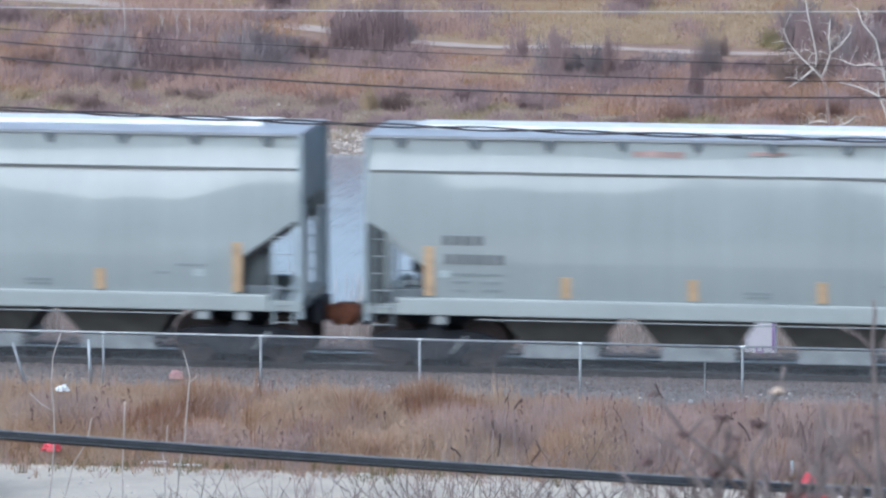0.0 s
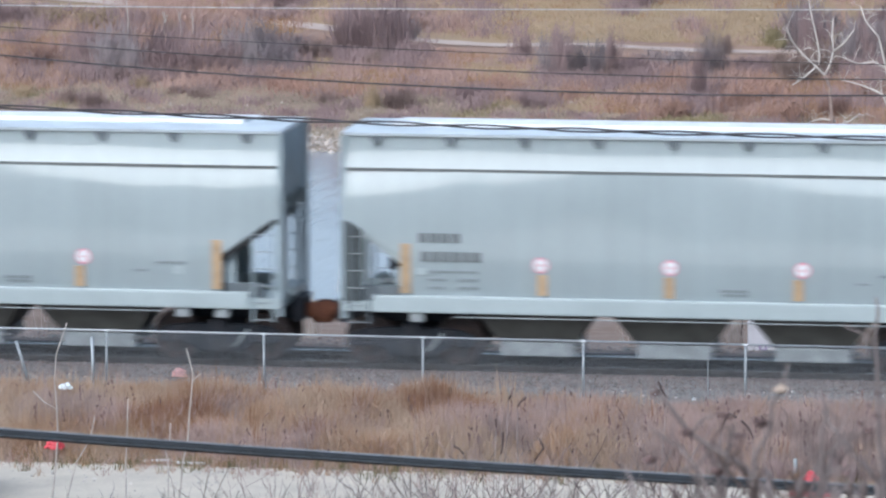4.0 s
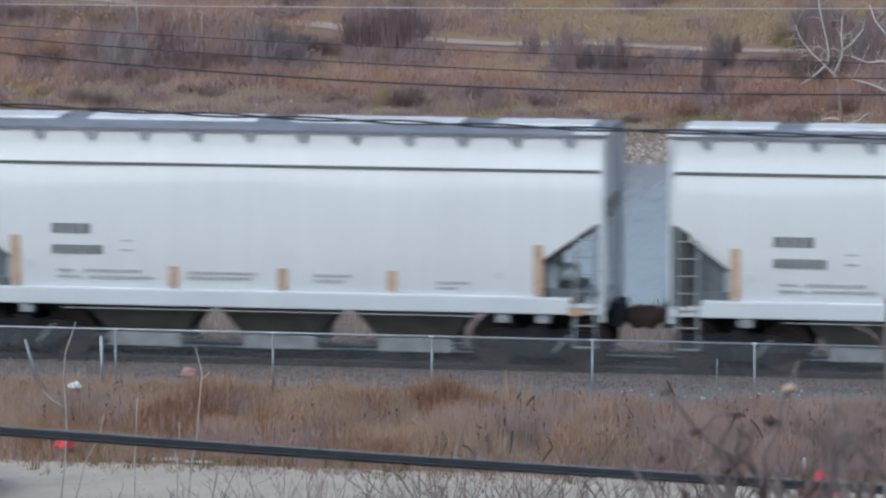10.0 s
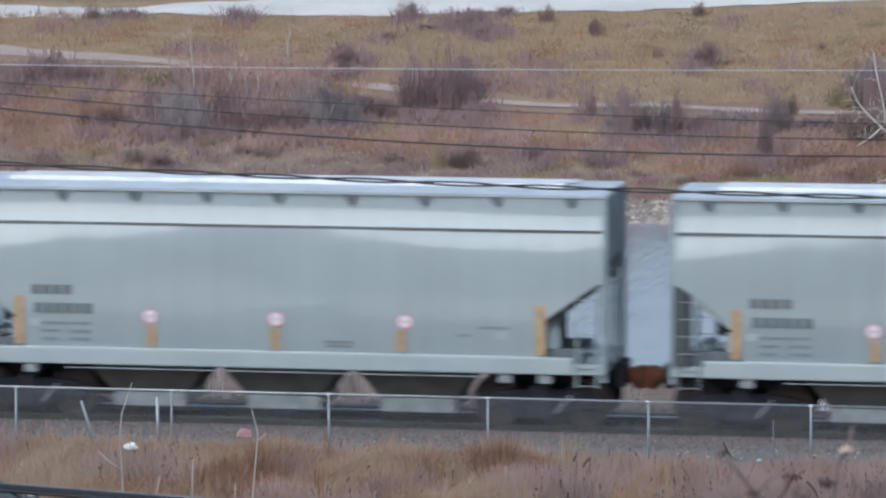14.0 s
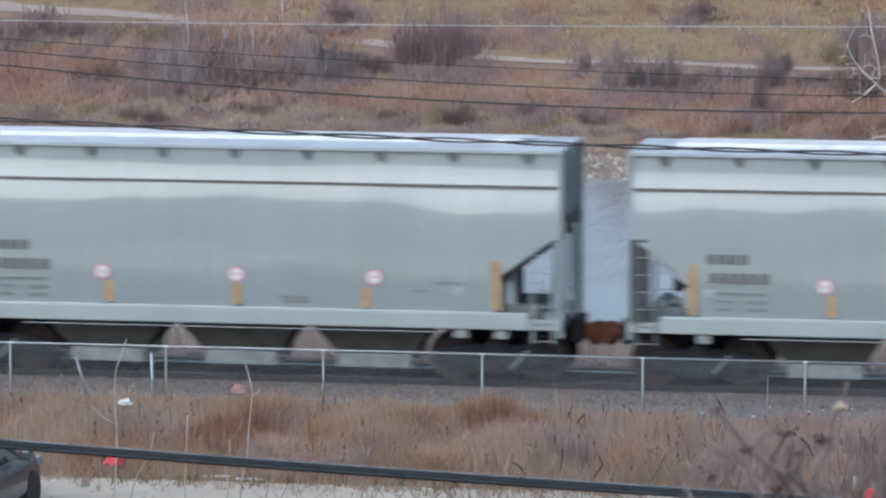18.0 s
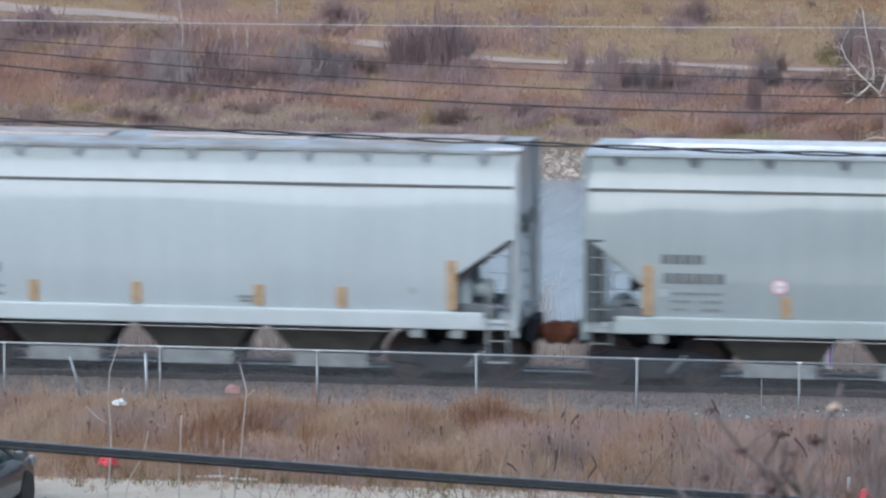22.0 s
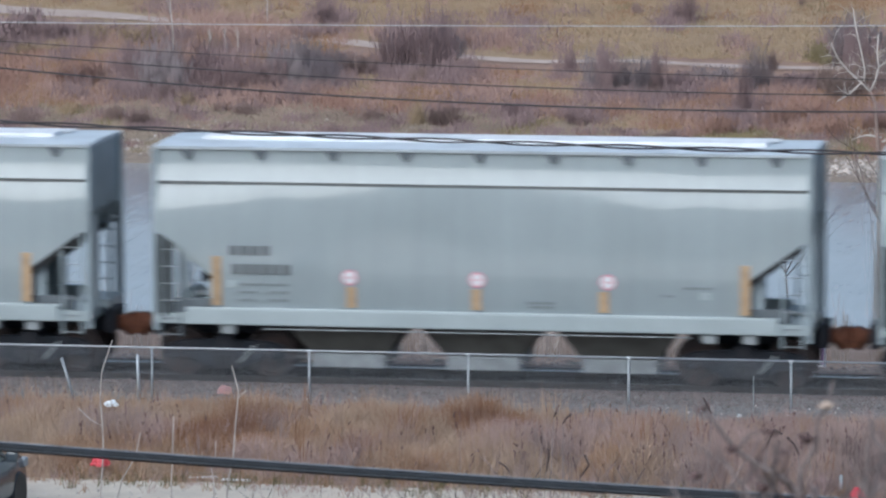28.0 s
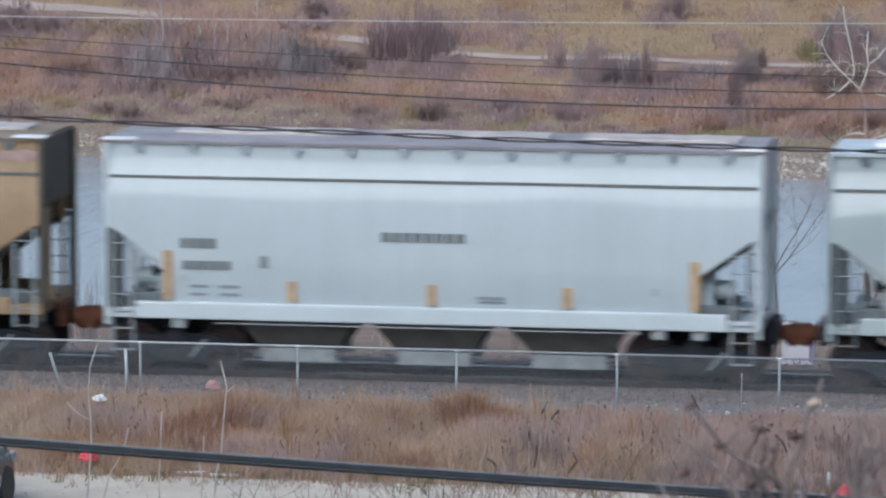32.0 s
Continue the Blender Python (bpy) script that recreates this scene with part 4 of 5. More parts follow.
# x, y, half width, half depth and kind of the larger patches of weeds
PATCHES = ((-6.1, -7.9, 0.9, 1.6, "mauve"), (-7.3, -8.2, 0.6, 1.6, "buff"), (-2.4, -7.8, 0.9, 1.2, "straw"), (-2.4, -10.2, 1.1, 0.9, "pinkish"), (0.2, -8.9, 0.8, 1.3, "buff"), (2.0, -8.0, 1.2, 1.6, "pinkish"),
           (3.6, -10.1, 0.55, 1.0, "straw"), (4.5, -10.2, 0.7, 1.0, "buff"), (6.6, -7.8, 1.3, 1.4, "pinkish"), (8.4, -8.2, 1.4, 1.6, "mauve"), (-5.6, -10.3, 1.0, 0.8, "straw"), (-1.4, -6.9, 0.8, 0.8, "buff"))


def verge_grass():
    sets = {m: Blades(i + 11) for i, m in enumerate(("straw", "buff", "russet", "mauve", "green", "pinkish"))}
    rng = random.Random(21)
    for _ in range(14500):
        x, y = rng.uniform(-13, 14.5), rng.uniform(-11.3, -5.05)
        edge = -11.0 + 0.4 * noise.noise((x * 0.4, 3, 1)) - (0.5 if x > 5 else 0) - (0.5 if x < -4 else 0)
        if y < edge and rng.random() < 0.8:
            continue
        if abs(x + 3.2) < 0.75 and y < -10.5:
            continue
        a = 0.8 * noise.noise((x * 0.4, y * 0.25, 4)) + 0.7 * noise.noise((x * 1.3, y * 0.5, 8)) + rng.gauss(0, 0.14)
        b = noise.noise((x * 0.9 + 30, y * 0.4, 5)) + 0.5 * noise.noise((x * 2.2, y * 0.8, 6))
        right = min(1, max(0, (x - 1.0) / 4.0))
        kind = "straw"
        if rng.random() < 0.8 * right or a > 0.26:
            kind = "pinkish" if b > 0.05 else "mauve"
        elif a < -0.10:
            kind = "buff"
        elif b > 0.42:
            kind = "russet" if rng.random() < 0.5 else "straw"
        for px, py, rx, ry, sort in PATCHES:
            if ((x - px) / rx) ** 2 + ((y - py) / ry) ** 2 < 1 + rng.gauss(0, 0.3) and rng.random() < 0.8:
                kind = sort
        if x > 1.5 and y > -7.2 and rng.random() < 0.55:
            continue
        if (x + 3.7) ** 2 / 0.8 + (y + 8.6) ** 2 / 2.2 < 1 or (x - 0.9) ** 2 / 0.9 + (y + 6.3) ** 2 / 1.2 < 1:
            kind = "russet" if rng.random() < 0.75 else kind
        if y < -10.7 and x > -6 and rng.random() < 0.35:
            kind = "green"
        back = min(1, max(0.2, (-4.7 - y) / (1.3 if x < 1 else 3.0)))
        h = (0.52 + 0.30 * noise.noise((x * 0.8, y * 0.4, 2)) + 0.34 * b + 0.1 * rng.random()) * (0.55 + 0.45 * back)
        h = max(0.22, h)
        if kind == "green":
            h *= 0.35
        if y < -10.9:
            h *= 0.6
        sets[kind].tuft(x, y, ground_height(x, y), 13 if kind != "green" else 8, h, 0.09, 0.0048 if kind not in ("mauve", "pinkish") else 0.0042, 0.5 if kind not in ("mauve", "pinkish") else 0.42)
    for _ in range(1500):
        x, y = rng.uniform(-13, 14.5), -10.9 - abs(rng.gauss(0, 0.55)) - 0.35 * noise.noise((x * 0.9, 7, 3))
        sets[rng.choice(("straw", "green", "buff", "pinkish"))].tuft(x, y, ground_height(x, y), 7, rng.uniform(0.08, 0.3), 0.06, 0.005, 0.6)
    for _ in range(260):
        x, y = rng.uniform(-13, 14.5), rng.uniform(-10.6, -5.6)
        if noise.noise((x * 0.7, y * 0.5, 13)) > 0.05:
            sets[rng.choice(("russet", "mauve", "pinkish"))].tuft(x, y, ground_height(x, y), 9, rng.uniform(0.6, 1.0), 0.05, 0.006, 0.16)
    for px, py, n in ((0.9, -5.3, 14), (1.9, -5.4, 20), (2.2, -5.5, 10), (-6.5, -5.5, 10), (-3.9, -5.4, 12), (-1.6, -5.4, 12), (-8.2, -5.5, 14), (4.4, -5.6, 8), (0.2, -5.5, 8)):
        for _ in range(n):
            sets["buff"].tuft(px + rng.gauss(0, 0.25), py + rng.gauss(0, 0.1), -0.38, 5, rng.uniform(0.5, 0.9) * (1 if px < 3 else 0.7), 0.06, 0.005, 0.2)
    for x0, x1, n in ((-10.5, -5.3, 120), (-3.4, -1.2, 34), (-0.6, 2.2, 36)):
        for _ in range(n):
            x, y = rng.uniform(x0, x1), rng.uniform(-6.3, -5.1)
            sets[rng.choice(("buff", "buff", "straw", "pinkish"))].tuft(x, y, ground_height(x, y), 7, rng.uniform(0.45, 0.78), 0.08, 0.005, 0.28)
    for key, mat, label in (("straw", STRAW, "tall dry straw-coloured grass on the verge"), ("buff", BUFF, "pale buff dry grass on the verge"), ("russet", RUSSET, "rust-brown dead weeds on the verge"),
                            ("mauve", MAUVE, "mauve-grey bare shrub stems on the verge"), ("green", GREEN, "low dull green weeds at the road edge"), ("pinkish", PINKISH, "pinkish-brown dead weed stems on the verge")):
        sets[key].done("verge_grass", mat, label, "stuff")


verge_grass()


def weed_heads():
    """Dead weeds that stand in the grass: a thin stem with a few small dark seed heads."""
    heads, rng = Blades(91), random.Random(90)
    for _ in range(520):
        x, y = rng.uniform(-13, 14.5), rng.uniform(-11.2, -6.2)
        if noise.noise((x * 0.5, y * 0.4, 31)) < (-0.25 if x > 1 else 0.05) or abs(x + 3.2) < 0.75:
            continue
        z, h, lean, turn = ground_height(x, y), rng.uniform(0.4, 0.85), abs(rng.gauss(0, 0.3)), rng.uniform(0, 6.283)
        heads.blade(x, y, z, lean, turn, h, 0.004)
        for _ in range(rng.randint(1, 4)):
            k = h * rng.uniform(0.55, 1.0)
            heads.blade(x + math.cos(turn) * lean * k, y + math.sin(turn) * lean * k, z + k * 0.95, abs(rng.gauss(0, 0.6)), rng.uniform(0, 6.283), rng.uniform(0.05, 0.11), rng.uniform(0.009, 0.017))
    heads.done("weed_heads", LEAF, "dark seed heads of dead weeds in the verge grass", "stuff")


weed_heads()


# bare shrubs on the far hillside, by kind: x, y, width, height
STANDS = (
    ("purple", [(-34, 92.4, 1.8, 1), (-32.9, 92.5, 1.5, 1.1), (-32.8, 106.5, 1.2, 0.4), (-31.9, 92.8, 1.1, 0.8), (-28.1, 106.2, 0.7, 0.6), (-26.3, 85.1, 1.5, 1.6), (-24, 83.9, 1.2, 1.4), (-23.1, 83.3, 1.5, 1.5), (-22.2, 83.1, 1.5, 1.5), (-21.6, 94.3, 1.5, 0.5), (-21.5, 83.3, 1.2, 1.4), (-21.5, 96.3, 1, 1), (-21.2, 107.2, 0.6, 0.6), (-19.9, 81.9, 1.2, 0.6), (-18.6, 105.5, 1.4, 0.6), (-17.4, 91.9, 1.7, 1.5), (-17.1, 88.3, 1.3, 1.9), (-17.1, 103.2, 1.1, 0.5)]),
    ("purple", [(-17, 107.7, 0.5, 0.4), (-16.1, 88.3, 1.3, 2.1), (-14.8, 86.9, 1, 1), (-11.8, 79.8, 1.2, 0.7), (-11, 88.2, 0.6, 0.7), (-9.3, 79, 1, 0.6), (-8.9, 84.8, 0.8, 1.5), (-7.9, 98, 1, 1), (-6.9, 84.2, 0.5, 1.6), (-6.3, 85.2, 1.2, 0.6), (-3.6, 81.3, 0.8, 1.7), (-2.1, 86.8, 1.5, 0.5), (-0.1, 88.9, 0.8, 1.5), (2.2, 88, 1, 1), (2.3, 93.3, 1.3, 0.9)]),
    ("dark", [(-34, 90.8, 1, 0.6), (-34, 105.2, 0.6, 0.7), (-31.1, 93.7, 0.6, 0.5), (-29.2, 78.5, 1.6, 0.6), (-26.3, 78.9, 0.8, 0.6), (-25.2, 82.8, 1.5, 0.4), (-25.1, 84.8, 0.7, 1.5), (-25.1, 77.9, 1.2, 0.9), (-24.9, 91.1, 0.7, 0.6), (-24.7, 92.8, 0.5, 0.3), (-23.9, 92.5, 0.7, 0.3), (-22.4, 80, 0.8, 0.4), (-21.8, 89, 0.9, 0.9), (-21.3, 79.6, 1.2, 0.5), (-21.2, 102.6, 0.6, 0.5), (-19.9, 104.6, 0.9, 0.3), (-19, 86.6, 1.5, 1), (-18.4, 87.7, 0.6, 0.7)]),
    ("dark", [(-16.7, 79.4, 1.4, 0.5), (-16.2, 85.5, 0.6, 0.7), (-15.2, 106.3, 0.4, 0.6), (-13.9, 78.7, 1.6, 0.9), (-12.7, 103.4, 0.5, 0.8), (-9.6, 99, 0.4, 0.5), (-9.2, 108.2, 0.4, 0.7), (-7.6, 77.8, 0.8, 0.3), (-7.1, 83.9, 0.4, 0.8), (-5.9, 77, 1, 0.4), (-3.4, 101.4, 0.3, 0.5), (-3.3, 89.2, 0.3, 0.8), (-0.8, 85.9, 0.8, 0.8), (-0.1, 84, 1.2, 0.9), (0.1, 84.6, 1.4, 1.1)]),
    ("gold", [(-32.6, 90.1, 1.3, 0.4), (-31.1, 90.7, 1.1, 0.4), (-30, 93.2, 1.3, 0.5), (-28.3, 80, 1, 0.4), (-28.2, 92.8, 1.5, 0.5), (-23.9, 81.3, 1.2, 0.4), (-15.1, 78.6, 0.8, 0.8)]),
    ("blue", [(-25.3, 83.1, 1.2, 1.7), (-20.8, 83.8, 1.1, 1.5), (-20.6, 86.5, 1.5, 1.3), (-19.6, 88.6, 1.9, 0.6), (-19.5, 84.5, 1.2, 0.9), (-16, 90.9, 0.9, 1.1), (-9.3, 84.8, 0.8, 1.2), (-8.3, 84.8, 0.7, 1), (-7.6, 84.7, 0.9, 1.1), (-5.3, 87, 1.2, 0.5), (-3.7, 85.4, 0.8, 1.4), (-3.2, 85.7, 0.7, 1.3), (-0.7, 92.6, 1.5, 1.3), (-0.6, 89.9, 1, 1.4), (0.5, 86.6, 0.8, 0.8), (1.3, 88.3, 0.8, 1), (1.9, 87.9, 1.2, 1.3)]),
    ("red", [(-31.6, 83.7, 1.3, 0.8), (-29.3, 84.3, 1.9, 0.8), (-4.3, 78.5, 1.4, 0.7), (-2.4, 79.5, 1.6, 0.8), (-1.3, 81.1, 1.6, 0.6), (-0.2, 77.9, 1.6, 0.6), (1.2, 78.1, 1.4, 0.8), (2.8, 80.5, 1.2, 0.8)]),
    ("olive", [(-1.4, 90.4, 1.1, 0.6)]),
)


def hill_cover():
    near = np.array([spot for kind, spots in STANDS if kind in ("purple", "blue") for spot in spots])
    mass = np.array([spot for kind, spots in STANDS if kind == "dark" for spot in spots])
    sets = {m: Blades(i + 31) for i, m in enumerate(("red", "orange", "gold", "purple", "buff", "mauve", "olive"))}
    rng = random.Random(5)
    for _ in range(44000):
        x, y = rng.uniform(-54, 20), rng.uniform(73.8, 116.6) if rng.random() < 0.9 else rng.uniform(74.5, 81)
        a = 0.6 * noise.noise((x * 0.12, y * 0.10, 4)) + 0.55 * noise.noise((x * 0.45, y * 0.16, 8)) + 0.45 * noise.noise((x * 1.2, y * 0.35, 2)) + rng.gauss(0, 0.10)
        b = 0.7 * noise.noise((x * 0.16 + 40, y * 0.10, 1)) + 0.55 * noise.noise((x * 0.6, y * 0.18, 3)) + 0.4 * noise.noise((x * 1.5, y * 0.4, 7)) + rng.gauss(0, 0.08)
        trail = float(np.interp(x, [-66.0, -50.0, -36.5, -28.9, -23.9, -19.7, -12.0, -8.8, -1.0, 40.9], [107.5, 103.4, 99.3, 96.7, 94.5, 92.8, 90.1, 90.0, 89.2, 88.6]))
        hidden = -27.4 + rng.gauss(0, 0.8) < x < -20.6 + rng.gauss(0, 0.5)
        if (-1.5 < y - trail < 1.0 and not hidden) or (y > 106.3 and abs(y - np.interp(x, [-38.6, -34.8, -31.5, -25.7, -15.0, -9.2, -1.9], [107.0, 107.0, 108.5, 108.7, 110.2, 111.5, 113.0])) < 2.2):
            continue
        if y > trail + 0.5:
            kind, h = ("gold", 0.5) if a > -0.22 else ("orange", 0.5)
            if b > 0.32:
                kind, h = ("purple", 0.75) if a < 0.15 else ("mauve", 0.7)
            elif b < -0.42:
                kind = "olive"
        else:
            kind, h = ("red", 0.7) if a > 0.02 else (("orange", 0.65) if a > -0.28 else ("mauve", 0.8))
            if b > 0.20 and y > 79.0:
                kind, h = ("purple", 1.0) if a < 0.2 else ("mauve", 0.9)
            elif b < -0.40:
                kind, h = "gold", 0.6
            if y < 80.8 + 2.6 * b - max(0, (x + 12) * 0.25) and x < 4:
                kind, h = ("buff", 0.35) if a > -0.3 else ("olive", 0.5)
                if noise.noise((x * 0.9, y * 0.6, 21)) + 0.5 * noise.noise((x * 2.5, y * 1.2, 5)) > 0.26:
                    kind, h = ("purple", 0.6) if a > -0.2 else ("red", 0.55)
        if kind != "buff" and np.min(((near[:, 0] - x) / (0.75 * near[:, 2])) ** 2 + ((near[:, 1] - y) / (1.0 + 1.2 * near[:, 3])) ** 2) < 1 + rng.gauss(0, 0.25):
            kind, h = ("purple", 1.0) if a < 0.25 else ("mauve", 0.95)
        if not hidden and 0 < trail - y < 4.5:
            h *= 0.35 + 0.12 * max(0, trail - y - 1)
        if hidden and abs(y - trail) < 1.6:
            kind, h = ("mauve", 0.9) if a > 0 else ("orange", 0.8)
        sets[kind].tuft(x, y, ground_height(x, y), 12, (0.75 if kind in ("purple", "mauve", "red") else 0.5) * h * rng.uniform(0.5, 1.15) * (1 + 0.5 * b), 0.26, 0.011, 0.7)
    for key, mat, label in (("red", REDSHRUB, "reddish bare willow scrub on the hillside"), ("orange", ORANGEGRASS, "orange-brown dry grass on the hillside"), ("gold", GOLD, "golden dry grass on the upper hillside"),
                            ("purple", PURPLE, "purple-grey bare scrub on the hillside"), ("buff", HILLBUFF, "sparse greyish grass above the shore"), ("mauve", HILLMAUVE, "pinkish-mauve bare scrub on the hillside"), ("olive", OLIVE, "dull olive weeds on the hillside")):
        sets[key].done("hill_scrub", mat, label, "stuff")


hill_cover()


def make_shrub(seed, mat, label, stems=56, twigs=900):
    """A bare bush one metre across and one high: stems that fan out, and a haze of fine twigs on them."""
    shrub = tagged(new("shrub"), label, "shrub")
    rng = random.Random(seed)
    bm = bmesh.new()
    haze = Blades(seed + 1)
    lobes = [(rng.uniform(-.34, .34), rng.uniform(-.3, .3), rng.uniform(0.45, 1.05)) for _ in range(5)]
    for _ in range(stems):
        a, lean, (lx, ly, lh) = rng.uniform(0, 6.283), abs(rng.gauss(0, 0.17)), rng.choice(lobes)
        h = lh * rng.uniform(0.5, 1.0)
        p, q = Vector((lx * 0.7 + rng.gauss(0, 0.09), ly * 0.7 + rng.gauss(0, 0.09), -0.05)), Vector((lx + math.cos(a) * lean, ly + math.sin(a) * lean, h))
        mid = p.lerp(q, 0.5) + Vector((rng.uniform(-.05, .05), rng.uniform(-.05, .05), 0.04))
        tube(bm, [p, mid, q], 0.007, 3, 0.002)
        for _ in range(twigs // stems):
            k = rng.uniform(0.1, 1.0)
            s = p.lerp(q, k)
            haze.blade(s.x + rng.gauss(0, 0.08), s.y + rng.gauss(0, 0.08), s.z - 0.08, abs(rng.gauss(0, 0.45)), rng.uniform(0, 6.283), rng.uniform(0.10, 0.30), 0.006)
    part("stem_fan", bm, mat, shrub)
    haze.done("twig_haze", mat, kind="stuff", parent=shrub)
    return shrub


def hill_shrubs():
    protos = {"purple": (3, PURPLE, "purple-grey bare shrub on the hillside"), "blue": (5, BLUEGREY, "blue-grey bare shrub on the hillside"), "dark": (7, DARKSHRUB, "dark dense shrub on the hillside"), "red": (9, REDSHRUB, "reddish bare willow shrub on the hillside"), "gold": (13, GOLD, "golden dry clump of tall grass"), "olive": (15, OLIVE, "dull olive bush on the hillside")}
    first = {}
    rng = random.Random(2)
    for kind, x, y, w, h in ((kind, *spot) for kind, spots in STANDS for spot in spots):
        m = Matrix.LocRotScale((x, y, ground_height(x, y)), Euler((0, 0, rng.uniform(0, 6.28))), None)
        look_alike = kind, rng.randint(0, 2 if kind == "purple" else 1)
        if look_alike not in first:
            seed, mat, label = protos[kind]
            ob = first[look_alike] = make_shrub(seed + 50 * look_alike[1], mat, label)
            ob.matrix_basis = m
        else:
            ob = copy_thing(first[look_alike], m)
        ob.scale = (w * (1.65 if y > 82 else 1.15), w * (1.65 if y > 82 else 1.15), h * (1.4 if y > 82 else 1.35))


hill_shrubs()


def verge_shrubs():
    """Bare mauve bushes in the verge, thickest towards the cone."""
    first = {}
    rng = random.Random(14)
    spots = [(2.5, -9.6, 1.0, 1.15, "mauve"), (3.1, -10.2, 0.9, 0.95, "mauve"), (2.2, -10.4, 0.7, 0.7, "dark"), (5.2, -10.4, 1.0, 0.7, "mauve"), (6.0, -9.2, 1.2, 0.95, "mauve"), (6.9, -10.2, 1.2, 1.05, "mauve"), (7.7, -9.0, 1.3, 1.1, "mauve"), (8.4, -10.4, 1.2, 1.2, "mauve"),
             (9.2, -9.4, 1.3, 1.2, "mauve"), (6.4, -11.0, 0.9, 0.8, "dark"), (9.8, -10.8, 1.2, 1.1, "mauve"), (5.6, -11.1, 0.8, 0.5, "dark"), (4.2, -9.8, 0.8, 0.7, "mauve"), (10.6, -9.8, 1.4, 1.3, "mauve"), (7.7, -11.4, 0.8, 0.6, "dark"), (8.7, -11.3, 1.0, 0.8, "dark"), (9.5, -11.5, 0.9, 0.7, "dark"), (10.4, -11.4, 1.1, 0.9, "dark")]
    for x, y, w, h, kind in spots:
        m = pose(x, y, ground_height(x, y), 0, 0, rng.uniform(0, 360))
        if kind in first:
            ob = copy_thing(first[kind], m)
        else:
            ob = first[kind] = make_shrub(*((17, MAUVE, "mauve-grey bare bush in the verge", 40, 420) if kind == "mauve" else (19, PURPLE, "dark bare weed clump in the verge", 40, 420)))
            ob.matrix_basis = m
        ob.scale = (w, w, h)


verge_shrubs()


def make_bare_tree(name, x, y, height, seed, mat, label, trunk=0.07, spread=0.5, branches=5, base=None, fork=0.45, depth=3):
    """A bare tree: a tapered trunk that forks into limbs, branches and twigs."""
    tree = tagged(new(name), label, "tree")
    z = ground_height(x, y) if base is None else base
    tree.location = (x, y, z)
    rng = random.Random(seed)
    trunk_bm, limb_bm, twig_bm = bmesh.new(), bmesh.new(), bmesh.new()
    tip = Vector((rng.uniform(-.1, .1), 0, height * fork))
    tube(trunk_bm, [(0, 0, -0.2), tip * 0.5 + Vector((0.04 * height * rng.uniform(-1, 1), 0, 0)), tip], trunk, 8, trunk * 0.75)

    def grow(p, d, length, r, level):
        pts, q = [p], p
        for i in range(4):
            d = (d + Vector((rng.uniform(-.22, .22), rng.uniform(-.22, .22), rng.uniform(-.02, .20)))).normalized()
            q = q + d * length / 4
            pts.append(q)
        tube(limb_bm if level == 0 else twig_bm, pts, r, 6 if level == 0 else 4, r * 0.45)
        if level < depth:
            for _ in range(4 if level == 0 else 3):
                k = rng.randint(1, 4)
                side = Vector((rng.uniform(-1, 1), rng.uniform(-1, 1), rng.uniform(-.2, .7))).normalized()
                grow(pts[k], (d * 0.55 + side * 0.75).normalized(), length * rng.uniform(0.35, 0.6), r * 0.5, level + 1)

    for i in range(branches):
        a = 6.283 * i / branches + rng.uniform(-.4, .4)
        start = tip * rng.uniform(0.75, 1.0)
        grow(start, Vector((math.cos(a) * spread, math.sin(a) * spread * 0.5, rng.uniform(0.5, 1.0))).normalized(), height * (1 - fork) * rng.uniform(0.75, 1.1), trunk * 0.6, 0)
    part("trunk", trunk_bm, mat, tree, smooth=True), part("crown", limb_bm, mat, tree, smooth=True), tagged(part("twig_haze", twig_bm, mat, tree), kind="stuff")
    return tree


def make_birch(x, y, trunk, limbs, r, label):
    """A birch with its limbs set one by one, as (x, z) in a shallow plane, and fine twigs on them."""
    tree = tagged(new("birch_tree"), label, "tree")
    rng = random.Random(int(x * 100))

    def place(line):
        return [Vector((px, y + 0.25 * noise.noise((px * 3, pz, 1)), pz)) for px, pz in line]

    part("trunk", tube(bmesh.new(), [(trunk[0][0], y, ground_height(x, y) - 0.2), *place(trunk)], r * 1.5, 8, r), TRUNKBARK, tree, smooth=True)
    haze = bmesh.new()
    for line in limbs:
        pts = place(line)
        part("limb", tube(bmesh.new(), pts, r * 0.8, 6, r * 0.35), BIRCH, tree, smooth=True)
        for a, b in zip(pts, pts[1:]):
            for _ in range(3):
                s = a.lerp(b, rng.random())
                d = Vector((rng.uniform(-1, 1), rng.uniform(-.4, .4), rng.uniform(-.1, 0.9))).normalized() * rng.uniform(0.15, 0.5)
                m = s + d * 0.5 + Vector((rng.uniform(-.05, .05), 0, 0.03))
                tube(haze, [s, m, s + d], 0.006, 3, 0.003)
                tube(haze, [m, m + Vector((rng.uniform(-.15, .15), 0, rng.uniform(0, .2)))], 0.005, 3, 0.003)
    tagged(part("twig_haze", haze, BIRCH, tree), kind="stuff")


